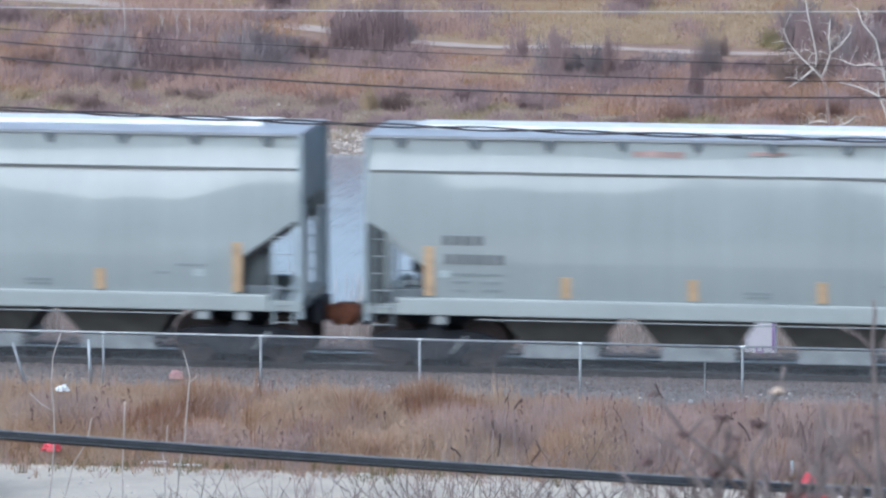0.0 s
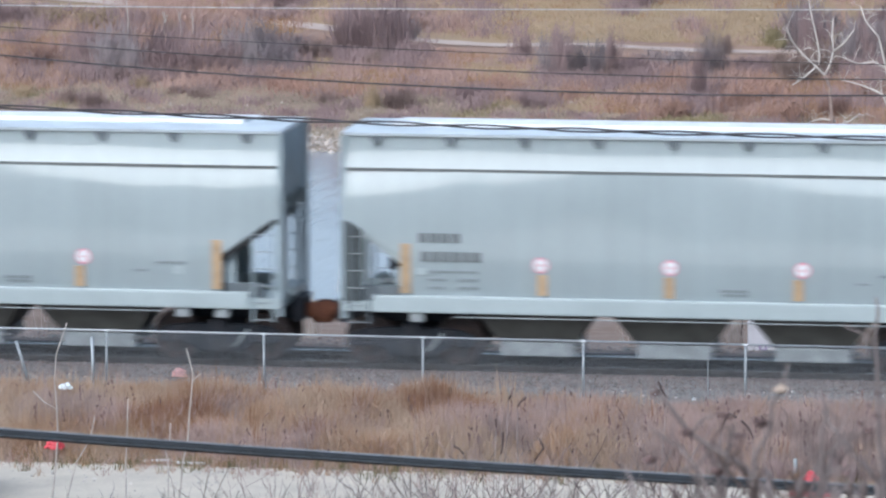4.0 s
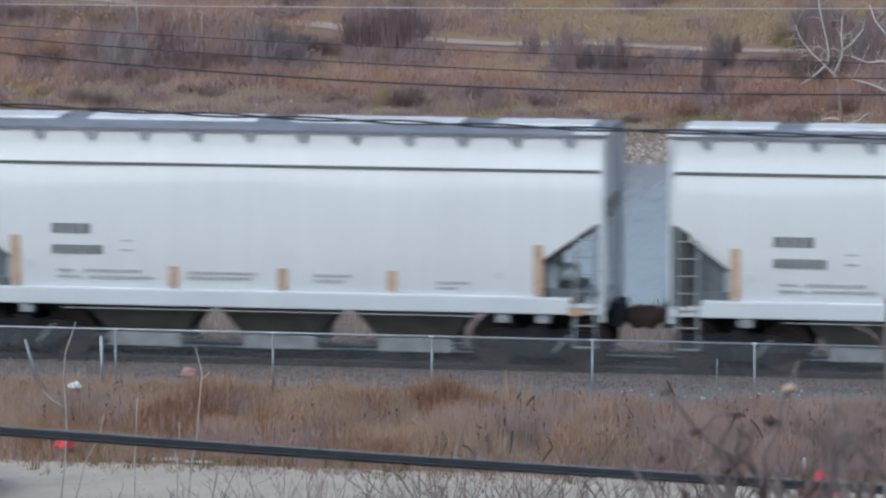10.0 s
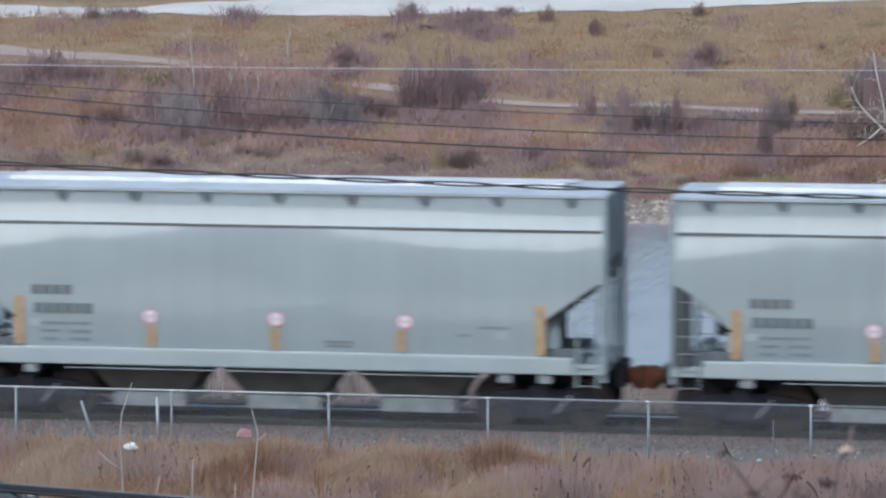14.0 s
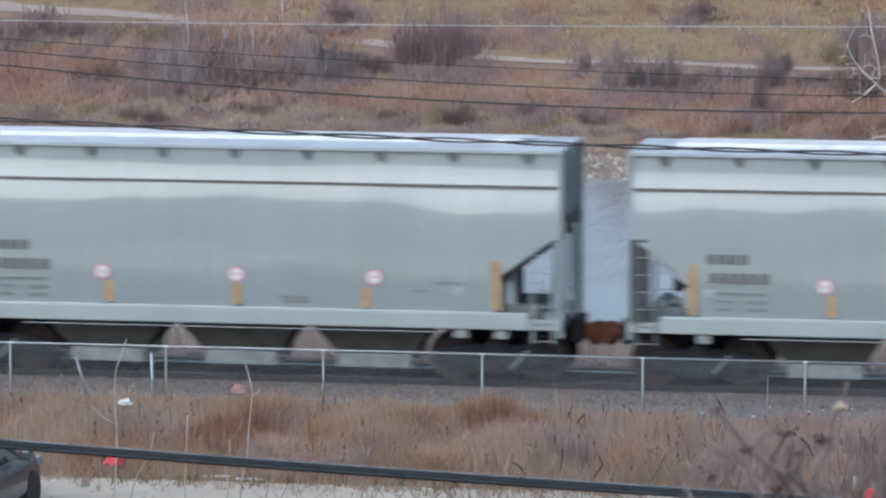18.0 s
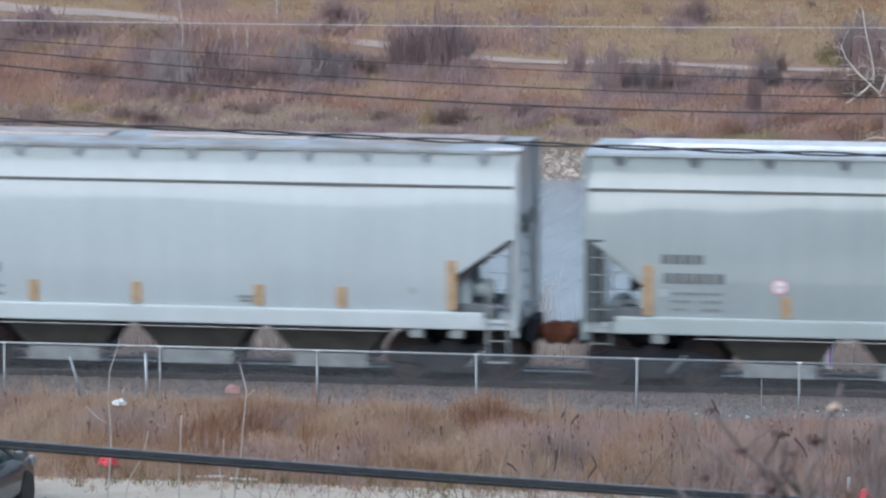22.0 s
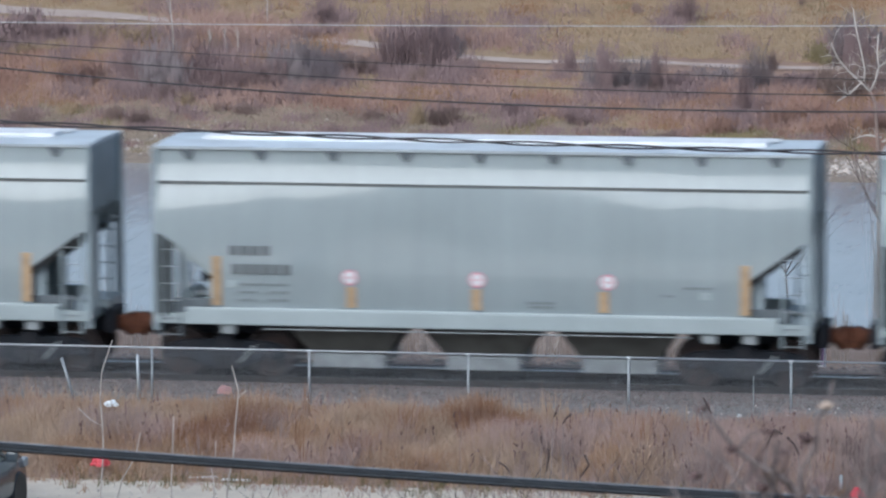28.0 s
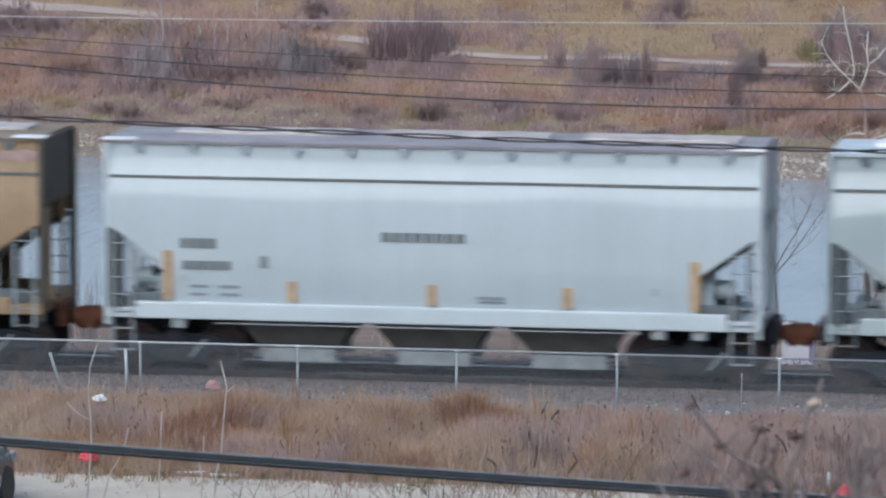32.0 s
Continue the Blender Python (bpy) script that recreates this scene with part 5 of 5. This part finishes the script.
make_birch(6.6, 14.0, [(6.62, 2.5), (6.52, 3.98), (6.40, 4.24)],
           [[(6.40, 4.24), (6.17, 4.44), (5.84, 4.74), (5.65, 5.0), (5.52, 5.32)], [(6.25, 4.46), (6.27, 4.70), (6.22, 4.99), (6.07, 5.68), (6.0, 6.1)], [(6.40, 4.24), (6.52, 4.5), (6.59, 4.78), (6.54, 5.1), (6.56, 5.52)],
            [(6.59, 4.78), (6.8, 4.95), (7.04, 5.26)], [(6.2, 4.42), (5.9, 4.15), (5.65, 4.0)], [(6.66, 3.2), (6.3, 3.25), (6.0, 3.15)], [(6.66, 3.1), (6.95, 3.2), (7.2, 3.4)]], 0.034, "bare white-barked birch on the bank behind the railway")
make_birch(8.1, 14.6, [(8.0, 2.0), (7.9, 3.4)],
           [[(7.9, 3.4), (7.75, 4.2), (7.55, 5.06), (7.25, 5.4), (7.13, 5.75)], [(7.9, 3.6), (7.5, 3.85), (7.1, 4.0), (6.71, 4.08)], [(7.8, 4.3), (7.45, 4.5), (7.1, 4.45), (6.75, 4.6)], [(7.9, 3.0), (7.75, 3.5), (7.6, 3.9)], [(7.9, 3.4), (8.2, 4.2), (8.3, 5.4)]], 0.034, "bare white-barked birch with low limbs behind the railway")
make_bare_tree("bank_sapling", 7.1, 12.6, 5.6, 15, TWIG, "bare brown sapling on the bank behind the railway", 0.03, 0.7, 6, fork=0.5, depth=2)
make_bare_tree("bank_sapling", 4.6, 13.6, 4.6, 18, TWIG, "bare brown sapling on the bank behind the railway", 0.022, 0.7, 5, fork=0.5, depth=2)
for i, (x, y, h) in enumerate((((-25.57, 85.7, 4.2), (-23.85, 95.7, 1.5), (-25.05, 90.3, 1.2), (-24.4, 90.4, 1.3), (-23.96, 90.4, 1.2), (-36.4, 105.5, 2.4)))):
    make_bare_tree("young_poplar", x, y, h, 40 + i, PALETWIG, "thin pale leafless poplar on the hillside", 0.030, 0.22, 3, fork=0.72, depth=1)


def bank_shrubs():
    """Reddish bushes round the feet of the birches."""
    rng, first = random.Random(8), None
    for x, y, w, top in ((6.75, 13.2, 1.1, 3.1), (7.9, 13.6, 1.2, 3.2), (7.3, 12.2, 1.1, 2.4), (8.9, 13.4, 1.2, 2.8)):
        z = ground_height(x, y)
        m = pose(x, y, z, 0, 0, rng.uniform(0, 360))
        if first is None:
            ob = first = make_shrub(23, WEEDPALE, "tall sparse bare bush on the bank behind the railway", 22, 330)
            ob.matrix_basis = m
        else:
            ob = copy_thing(first, m)
        ob.scale = (w, w, top - z)


bank_shrubs()


def bank_weeds():
    """Pale bare weeds all along the top of the river bank."""
    rng, first = random.Random(18), {}
    for i in range(26):
        x, y = -12.5 + 0.86 * i + rng.uniform(-.35, .35), rng.uniform(9.5, 13.5)
        m = pose(x, y, ground_height(x, y) - 0.03, 0, 0, rng.uniform(0, 360))
        kind = i % 3
        if kind not in first:
            ob = first[kind] = make_shrub(60 + kind, WEEDPALE, "pale bare weeds on the river bank", 18, 200)
            ob.matrix_basis = m
        else:
            ob = copy_thing(first[kind], m)
        w = rng.uniform(0.7, 1.2)
        ob.scale = (w, w, rng.uniform(0.9, 2.1))


bank_weeds()


# near stems between the cable and the road
def make_sapling(name, y, line, r, mat, label, twigs=(), leaves=(), leaf=0.05, category="sapling"):
    """A thin stem set by (x, z) in one plane, from its tip down to the ground, with side twigs and dead leaves."""
    ob = tagged(new(name), label, category)
    foot = line[-1][0]
    if name == "leafy_twig":
        r, leaf = r * 1.4, leaf * 1.1
    pts = [(foot, y, ground_height(foot, y) - 0.05)] + [(x, y, z) for x, z in line[::-1]]
    part("stem", tube(bmesh.new(), pts, r, 6, r * 0.5), mat, ob, smooth=True)
    for t in twigs:
        part("twig", tube(bmesh.new(), [(x, y + 0.01, z) for x, z in t], r * 0.6, 5, r * 0.3), mat, ob)
    rng = random.Random(int(abs(foot) * 100))
    for x, z, m in leaves:
        bm = bmesh.new()
        v = [bm.verts.new((x + leaf * a * math.cos(q), y - 0.02 + 0.012 * c, z + leaf * b * 0.8)) for q in (rng.uniform(-.6, .6),) for a, b, c in ((-1, 0.1, 0), (-0.3, 0.55, 1), (0.5, 0.4, -1), (1, 0, 1), (0.35, -0.5, 0), (-0.4, -0.45, -1))]
        for e in v:
            e.co += Vector((rng.uniform(-.35, .35), 0, rng.uniform(-.35, .35))) * leaf
        c = bm.verts.new((x + rng.uniform(-.2, .2) * leaf, y - 0.02 - leaf * 0.5, z))
        for k in range(6):
            bm.faces.new((v[k], v[(k + 1) % 6], c))
        part("leaf", bm, m, ob)
    return ob


make_sapling("sapling", -32, [(-0.25, 4.96), (-0.40, 4.53), (-0.43, 4.18), (-0.40, 3.77), (-0.39, 3.40), (-0.43, 2.92), (-0.48, 2.5)], 0.016, PALETWIG, "thin pale leafless sapling beside the road", [[(-0.74, 4.01), (-0.58, 3.86), (-0.41, 3.77)]])
make_sapling("sapling", -32, [(0.13, 3.68), (0.06, 3.35), (-0.13, 3.04), (-0.27, 2.51)], 0.013, PALETWIG, "thin bent leafless sapling beside the road")
make_sapling("sapling", -32, [(0.60, 3.93), (0.58, 3.43), (0.56, 3.04), (0.56, 1.6)], 0.015, PALETWIG, "thin pale leafless sapling beside the road")
make_sapling("sapling", -32, [(1.42, 4.65), (1.51, 4.30), (1.46, 3.77), (1.43, 3.39), (1.36, 3.07), (1.31, 2.55)], 0.016, PALETWIG, "thin forked leafless sapling beside the road", [[(1.62, 4.31), (1.50, 4.20)]])
make_sapling("sapling", -32, [(1.19, 3.61), (1.18, 3.38), (1.12, 3.22), (1.16, 3.0), (1.15, 2.54)], 0.012, PALETWIG, "thin crooked leafless sapling beside the road")
for i, (x, z) in enumerate(((5.6, 5.2), (6.1, 5.1), (6.6, 5.2), (7.3, 5.3), (7.75, 5.35), (8.3, 5.2), (8.95, 5.3), (9.5, 5.35), (10.1, 5.4), (3.4, 5.05), (4.35, 5.15))):
    make_bare_tree("roadside_bush", x, -45 + 0.4 * (i % 3), (z - ground_height(x, -45)) * 1.02, 60 + i, GREYTWIG if i % 2 else MAUVE, "bare grey roadside bush below the cable", 0.030, 0.75, 9 if i < 9 else 4, fork=0.70, depth=3)
for i, (x, z) in enumerate(((3.38, 5.26), (3.76, 5.23), (2.96, 5.13), (3.92, 5.12), (4.62, 5.22))):
    make_bare_tree("roadside_bush", x, -45, z - ground_height(x, -45), 410 + i, GREYTWIG, "crooked bare branches of a roadside bush", 0.020, 0.9, 5, fork=0.86, depth=2)
uprights = random.Random(31)
for i in range(30):
    x, y = 4.6 + 0.215 * i + uprights.uniform(-.1, .1), -45 + uprights.uniform(-1, 1)
    z = 5.12 + 0.035 * i * 0.5 + uprights.uniform(-.22, .12) - 0.12 * (y + 45)
    make_bare_tree("roadside_bush", x, y, z - ground_height(x, y), 300 + i, GREYTWIG if i % 3 else TWIG, "upright bare stems of a roadside bush", 0.016, 0.10, 6, fork=0.72, depth=1)
make_sapling("leafy_twig", -80, [(13.84, 11.88), (13.81, 11.77), (13.78, 11.72), (13.77, 11.61), (13.72, 11.54), (13.70, 11.31)], 0.008, GREYTWIG, "bare twig with a curled pale leaf", [], [(13.82, 11.785, PALELEAF), (13.74, 11.66, LEAF)], 0.034)
make_sapling("leafy_twig", -80, [(13.31, 11.82), (13.35, 11.75), (13.39, 11.70), (13.47, 11.60), (13.55, 11.55), (13.66, 11.49), (13.74, 11.41), (13.79, 11.35)], 0.010, GREYTWIG, "arching brown twig with dead leaves", [[(13.47, 11.60), (13.52, 11.66), (13.58, 11.68)], [(13.55, 11.55), (13.50, 11.48), (13.42, 11.45)]], [(13.34, 11.76, LEAF), (13.46, 11.61, LEAF), (13.32, 11.50, LEAF), (13.57, 11.46, LEAF)], 0.026)
make_sapling("leafy_twig", -80, [(13.59, 11.67), (13.59, 11.63), (13.55, 11.57), (13.61, 11.46), (13.75, 11.31)], 0.007, TWIG, "brown twig with curled dead leaves", [[(13.61, 11.46), (13.66, 11.55), (13.68, 11.63)]], [(13.60, 11.68, LEAF), (13.66, 11.60, LEAF)], 0.03)
make_sapling("leafy_twig", -80, [(13.97, 11.76), (13.99, 11.70), (13.97, 11.62), (13.97, 11.53), (13.96, 11.34)], 0.006, GREYTWIG, "upright brown twig with dead leaves", [[(13.97, 11.53), (14.06, 11.58), (14.15, 11.63)], [(13.97, 11.45), (14.1, 11.49), (14.2, 11.47)]], [(14.18, 11.69, LEAF), (14.15, 11.63, LEAF)], 0.022)
make_sapling("sapling", -80, [(14.17, 12.14), (14.18, 12.09), (14.17, 11.99), (14.18, 11.82), (14.19, 11.6), (14.21, 11.38)], 0.011, GREYTWIG, "grey sapling stem with a side branch", [[(14.05, 12.03), (14.12, 12.0), (14.17, 11.95)], [(14.18, 11.7), (14.24, 11.8), (14.30, 11.86)]], [(14.185, 11.78, LEAF), (14.12, 11.66, LEAF), (14.15, 11.73, LEAF)], 0.016)


def make_pod_stalk(line, y=-45):
    """A thin dead stem that ends in a dark curved seed pod; the pod by (x, z) from its tip."""
    ob = tagged(new("seed_stalk"), "thin dead stem with a dark curved seed pod", "weed")
    x, z = line[-1]
    rng = random.Random(int(abs(x) * 100))
    foot = x + rng.uniform(-.25, .25)
    part("stem", tube(bmesh.new(), [(foot, y, ground_height(foot, y) - 0.05), (foot + (x - foot) * 0.35, y, (z + ground_height(foot, y)) / 2), (x, y, z)], 0.007, 5, 0.005), GREYTWIG, ob, smooth=True)
    fine_line = [Vector((a[0] + (b[0] - a[0]) * k / 4, y, a[1] + (b[1] - a[1]) * k / 4)) for a, b in zip(line, line[1:]) for k in range(4)] + [Vector((line[-1][0], y, line[-1][1]))]
    part("seed_pod", tube(bmesh.new(), fine_line[::-1], 0.009, 6, 0.014), PODLEAF, ob, "dark curved seed pod", smooth=True)
    return ob


make_pod_stalk([(7.92, 6.16), (7.87, 6.11), (7.83, 6.05)])
make_pod_stalk([(7.76, 6.18), (7.73, 6.12)])
make_pod_stalk([(7.59, 5.91), (7.59, 5.86), (7.60, 5.82)])
make_pod_stalk([(7.13, 5.60), (7.19, 5.57), (7.24, 5.51)])
make_pod_stalk([(8.07, 5.71), (8.12, 5.60), (8.02, 5.46)])
make_pod_stalk([(9.37, 6.37), (9.41, 6.28), (9.46, 6.20)])
make_pod_stalk([(10.23, 5.99), (10.14, 6.04), (10.06, 5.86)])
make_pod_stalk([(10.50, 6.02), (10.52, 5.92)])
make_pod_stalk([(10.28, 5.96), (10.36, 5.88), (10.41, 5.77)])
make_pod_stalk([(7.67, 5.77), (7.67, 5.65), (7.65, 5.52)])
thicket = random.Random(77)
for i in range(24):
    x, y = 13.36 + 0.92 * i / 23 + thicket.uniform(-.05, .05), -80 + thicket.uniform(-1.2, 1.2)
    top = 11.50 + thicket.uniform(0, 0.17) + 0.06 * (x > 13.6) - 0.136 * (y + 80)
    make_bare_tree("roadside_thicket", x, y, top - ground_height(x, y), 200 + i, GREYTWIG if i % 3 else TWIG, "tall thin bare roadside bush", 0.019, 0.7, 5, fork=0.945, depth=2)


# ---- litter, stakes and the box behind the track ----
def crumple(name, x, y, z, w, d, h, mat, label, category, seed):
    """A crumpled lump of sheet plastic."""
    bm = bmesh.new()
    bmesh.ops.create_icosphere(bm, subdivisions=3, radius=1)
    for v in bm.verts:
        k = 1 + 0.45 * noise.noise(v.co * 2.2 + Vector((seed, 0, 0))) + 0.2 * noise.noise(v.co * 6 + Vector((0, seed, 0)))
        v.co = Vector((v.co.x * w * k, v.co.y * d * k, max(-0.3, v.co.z) * h * k))
    ob = tagged(part(name, bm, mat), label, category)
    ob.location = (x, y, z)
    return ob


REDPLASTIC = material("red_plastic", (0.62, 0.07, 0.09), 0.35, vary=0.1, scale=6)
PINKPLASTIC = material("pink_paper", (0.55, 0.30, 0.28), 0.7, vary=0.1, scale=6)
CABINET = material("violet_white_cabinet_paint", (0.88, 0.86, 0.90), 0.5, vary=0.05, scale=3)
VIOLET = material("violet_spray_paint", (0.45, 0.30, 0.58), 0.6, vary=0.1, scale=6)
crumple("plastic_bag", -6.32, -6.3, -0.03, 0.13, 0.09, 0.085, WHITEPAINT, "crumpled white plastic bag in the grass", "litter", 1)
crumple("paper_scrap", -4.88, -2.75, -0.28, 0.15, 0.10, 0.11, PINKPLASTIC, "faded pink paper scrap on the gravel", "litter", 2)
crumple("red_bag", -5.34, -11.4, -0.29, 0.17, 0.12, 0.13, REDPLASTIC, "crumpled bright red bag at the road edge", "litter", 3)
for x, y, r in ((0.28, -3.6, 0.05), (5.4, -3.9, 0.04), (4.6, -3.4, 0.035), (6.3, -3.7, 0.035), (-0.1, -5.2, 0.05)):
    crumple("litter_scrap", x, y, ground_height(x, y) + 0.02, r, r, r, WHITEPAINT, "small white scrap on the gravel", "litter", x)


def make_cone():
    cone = tagged(new("traffic_cone"), "red traffic cone at the road edge", "traffic cone")
    cone.location = (8.35, -12.4, -0.6)
    part("base", soft_box(-0.36, 0.36, -0.3, 0.3, 0, 0.04, 0.012), REDPLASTIC, cone)
    part("body", tube(bmesh.new(), [(0, 0, 0.03), (0, 0, 0.24), (0, 0, 0.40)], 0.30, 16, 0.05), REDPLASTIC, cone, smooth=True)


make_cone()
for x0, y0, x1, y1 in ((-3.78, -11.1, -3.27, -10.98), (-3.13, -11.18, -2.66, -11.22)):
    bm = soft_box(-0.26, 0.26, -0.05, 0.05, 0, 0.03, 0.006)
    ob = tagged(part("board", bm, WHITEPAINT), "white painted board lying in the verge", "board")
    ob.matrix_basis = pose((x0 + x1) / 2, (y0 + y1) / 2, ground_height(x0, y0) + 0.02, 0, 0, math.degrees(math.atan2(y1 - y0, x1 - x0)))
for name, a, b, r, label in (("leaning_stake", (-7.70, -4.6, 0.59), (-7.40, -4.6, -0.38), 0.030, "pale stake leaning beside the fence"), ("leaning_stake", (-6.06, -5.2, 0.78), (-6.02, -5.2, -0.38), 0.034, "pale weathered stake beside the fence"), ("leaning_stake", (5.63, -3.6, 0.39), (5.63, -3.6, -0.4), 0.010, "thin grey stake behind the fence"), ("marker_stake", (7.97, -11.2, -0.2), (7.97, -11.2, -0.6), 0.034, "white marker stake at the road edge")):
    tagged(part(name, tube(bmesh.new(), [b, a], r, 8), GATE if "marker" in name or r < 0.02 else GALV, smooth=True), label, "stake")


def make_utility_box():
    case = tagged(new("utility_box"), "white utility cabinet with violet scrawl behind the track", "utility box")
    case.location = (5.63, 8.0, ground_height(5.63, 8.0) - 0.1)
    part("body", soft_box(-0.33, 0.33, -0.25, 0.25, 0, 0.93, 0.02), CABINET, case)
    part("lid", soft_box(-0.35, 0.35, -0.28, 0.28, 0.93, 0.98, 0.012), CABINET, case)
    part("scrawl", boxes((-0.08, -0.05, -0.258, -0.25, 0.14, 0.26), (-0.05, 0.05, -0.258, -0.25, 0.14, 0.17), (0.05, 0.08, -0.258, -0.25, 0.14, 0.26), (0.12, 0.32, -0.258, -0.25, 0.08, 0.13), (-0.32, -0.1, -0.258, -0.25, 0.03, 0.07), (0.26, 0.32, -0.258, -0.25, 0.2, 0.9)), VIOLET, case, "violet spray-painted scrawl")


make_utility_box()


# ---- the parked vehicle ----
def make_suv():
    suv = tagged(new("parked_suv"), "dark blue-grey car parked on the road", "car")
    suv.matrix_basis = pose(-6.93, -16.2, -0.6, 0, 0, 176)
    body = material("dark_blue_car_paint", (0.06, 0.078, 0.095), 0.25, vary=0.1, scale=2, coat=0.35)
    glass = material("tinted_car_glass", (0.03, 0.05, 0.05), 0.05, vary=0.05, gloss=0.9)
    lamp = material("headlamp_glass", (0.28, 0.31, 0.34), 0.15, vary=0.05)
    # cross-sections from the nose to the tail: y, half width, sill, waist
    rows = [(-2.2, 0.62, 0.42, 0.78), (-2.05, 0.80, 0.30, 0.92), (-1.3, 0.90, 0.26, 1.02), (-0.7, 0.93, 0.26, 1.08), (1.6, 0.93, 0.26, 1.10), (2.1, 0.88, 0.32, 1.08), (2.3, 0.78, 0.42, 0.95)]
    bm = bmesh.new()
    rings = []
    for y, w, lo, hi in rows:
        rings.append([bm.verts.new((x * w, y, z)) for x, z in ((-0.9, lo), (-1, lo + 0.18), (-1.0, (lo + hi) / 2), (-0.95, hi - 0.08), (-0.84, hi), (0.84, hi), (0.95, hi - 0.08), (1.0, (lo + hi) / 2), (1, lo + 0.18), (0.9, lo))])
    for a, b in zip(rings, rings[1:]):
        for k in range(10):
            bm.faces.new((a[k], a[(k + 1) % 10], b[(k + 1) % 10], b[k]))
    bm.faces.new(rings[0]), bm.faces.new(rings[-1][::-1])
    bmesh.ops.recalc_face_normals(bm, faces=bm.faces[:])
    part("body", bm, body, suv, smooth=True)
    bm = bmesh.new()
    low = [bm.verts.new(p) for p in ((-0.84, -0.85, 1.05), (0.84, -0.85, 1.05), (0.84, 2.15, 1.06), (-0.84, 2.15, 1.06))]
    top = [bm.verts.new(p) for p in ((-0.66, -0.05, 1.46), (0.66, -0.05, 1.46), (0.68, 1.75, 1.48), (-0.68, 1.75, 1.48))]
    for k in range(4):
        bm.faces.new((low[k], low[(k + 1) % 4], top[(k + 1) % 4], top[k]))
    part("window_band", bm, glass, suv)
    part("roof", soft_box(-0.68, 0.68, -0.1, 1.8, 1.45, 1.51, 0.03), body, suv)
    for x in (-0.78, 0.78):
        part("pillar", tube(bmesh.new(), [(x * 1.07, -0.85, 1.06), (x * 0.86, -0.05, 1.47)], 0.04, 6), body, suv)
        part("mirror", soft_box(*sorted((x * 1.2, x * 1.48)), -0.62, -0.46, 1.04, 1.24, 0.05), body, suv)
        part("headlamp", soft_box(*sorted((x * 0.66, x * 1.06)), -2.12, -1.9, 0.72, 0.88, 0.04), lamp, suv)
        for y in (-1.35, 1.4):
            bm = lathe(bmesh.new(), [(0.0, 0.06), (0.0, 0.34), (0.04, 0.37), (0.19, 0.37), (0.23, 0.34), (0.23, 0.06)], 24)
            bmesh.ops.rotate(bm, verts=bm.verts[:], matrix=Matrix.Rotation(radians(90), 3, "Z"))
            bmesh.ops.translate(bm, verts=bm.verts[:], vec=(x * 1.04 + 0.115, y, 0.37))
            w = part("wheel", bm, BLACK, suv)
            part("rim", tube(bmesh.new(), [(x * 1.04 - 0.1 if x < 0 else x * 1.04 - 0.02, y, 0.37), (x * 1.04 + 0.02 if x < 0 else x * 1.04 + 0.1, y, 0.37)], 0.2, 16), GALV, w)


make_suv()


# ---- what moves: the train rolls past at a steady speed ----
def train_place(t):
    return TRAIN_START + TRAIN_SPEED * t


TRAIN_START, TRAIN_SPEED = -1.593, 10.6139
# where each coupling lies behind the first
SLACK = [0.4, 0.4, 0.29, 0.18, 0.07, -0.04, -0.11, -0.17, -0.22, -0.23, 0.10, 0.05, 0.04, 0.0, 0.02, -0.01, -0.01, -0.04, -0.02, 0.03, 0.0, 0.02, 0.0, -0.03, 0.01, -0.07, -0.07]
GAPS = [14.4198 * (k - 1) + SLACK[k] for k in range(27)]


def motions():
    last = 32.0
    for i, car in enumerate(TRAIN):
        behind = (GAPS[i] + GAPS[i + 1]) / 2
        walk(car, [(t, pose(train_place(t) - behind, 0, 0)) for t in np.linspace(0, last, 9)])
        for ob in car.children_recursive:
            if ob.name.startswith("wheelset"):
                x, _, z = ob.location
                steps = int(last * 15)
                walk(ob, [(k / 15, pose(x, 0, z, 0, math.degrees((train_place(k / 15) - train_place(0)) / 0.483), 0)) for k in range(steps + 1)])


motions()
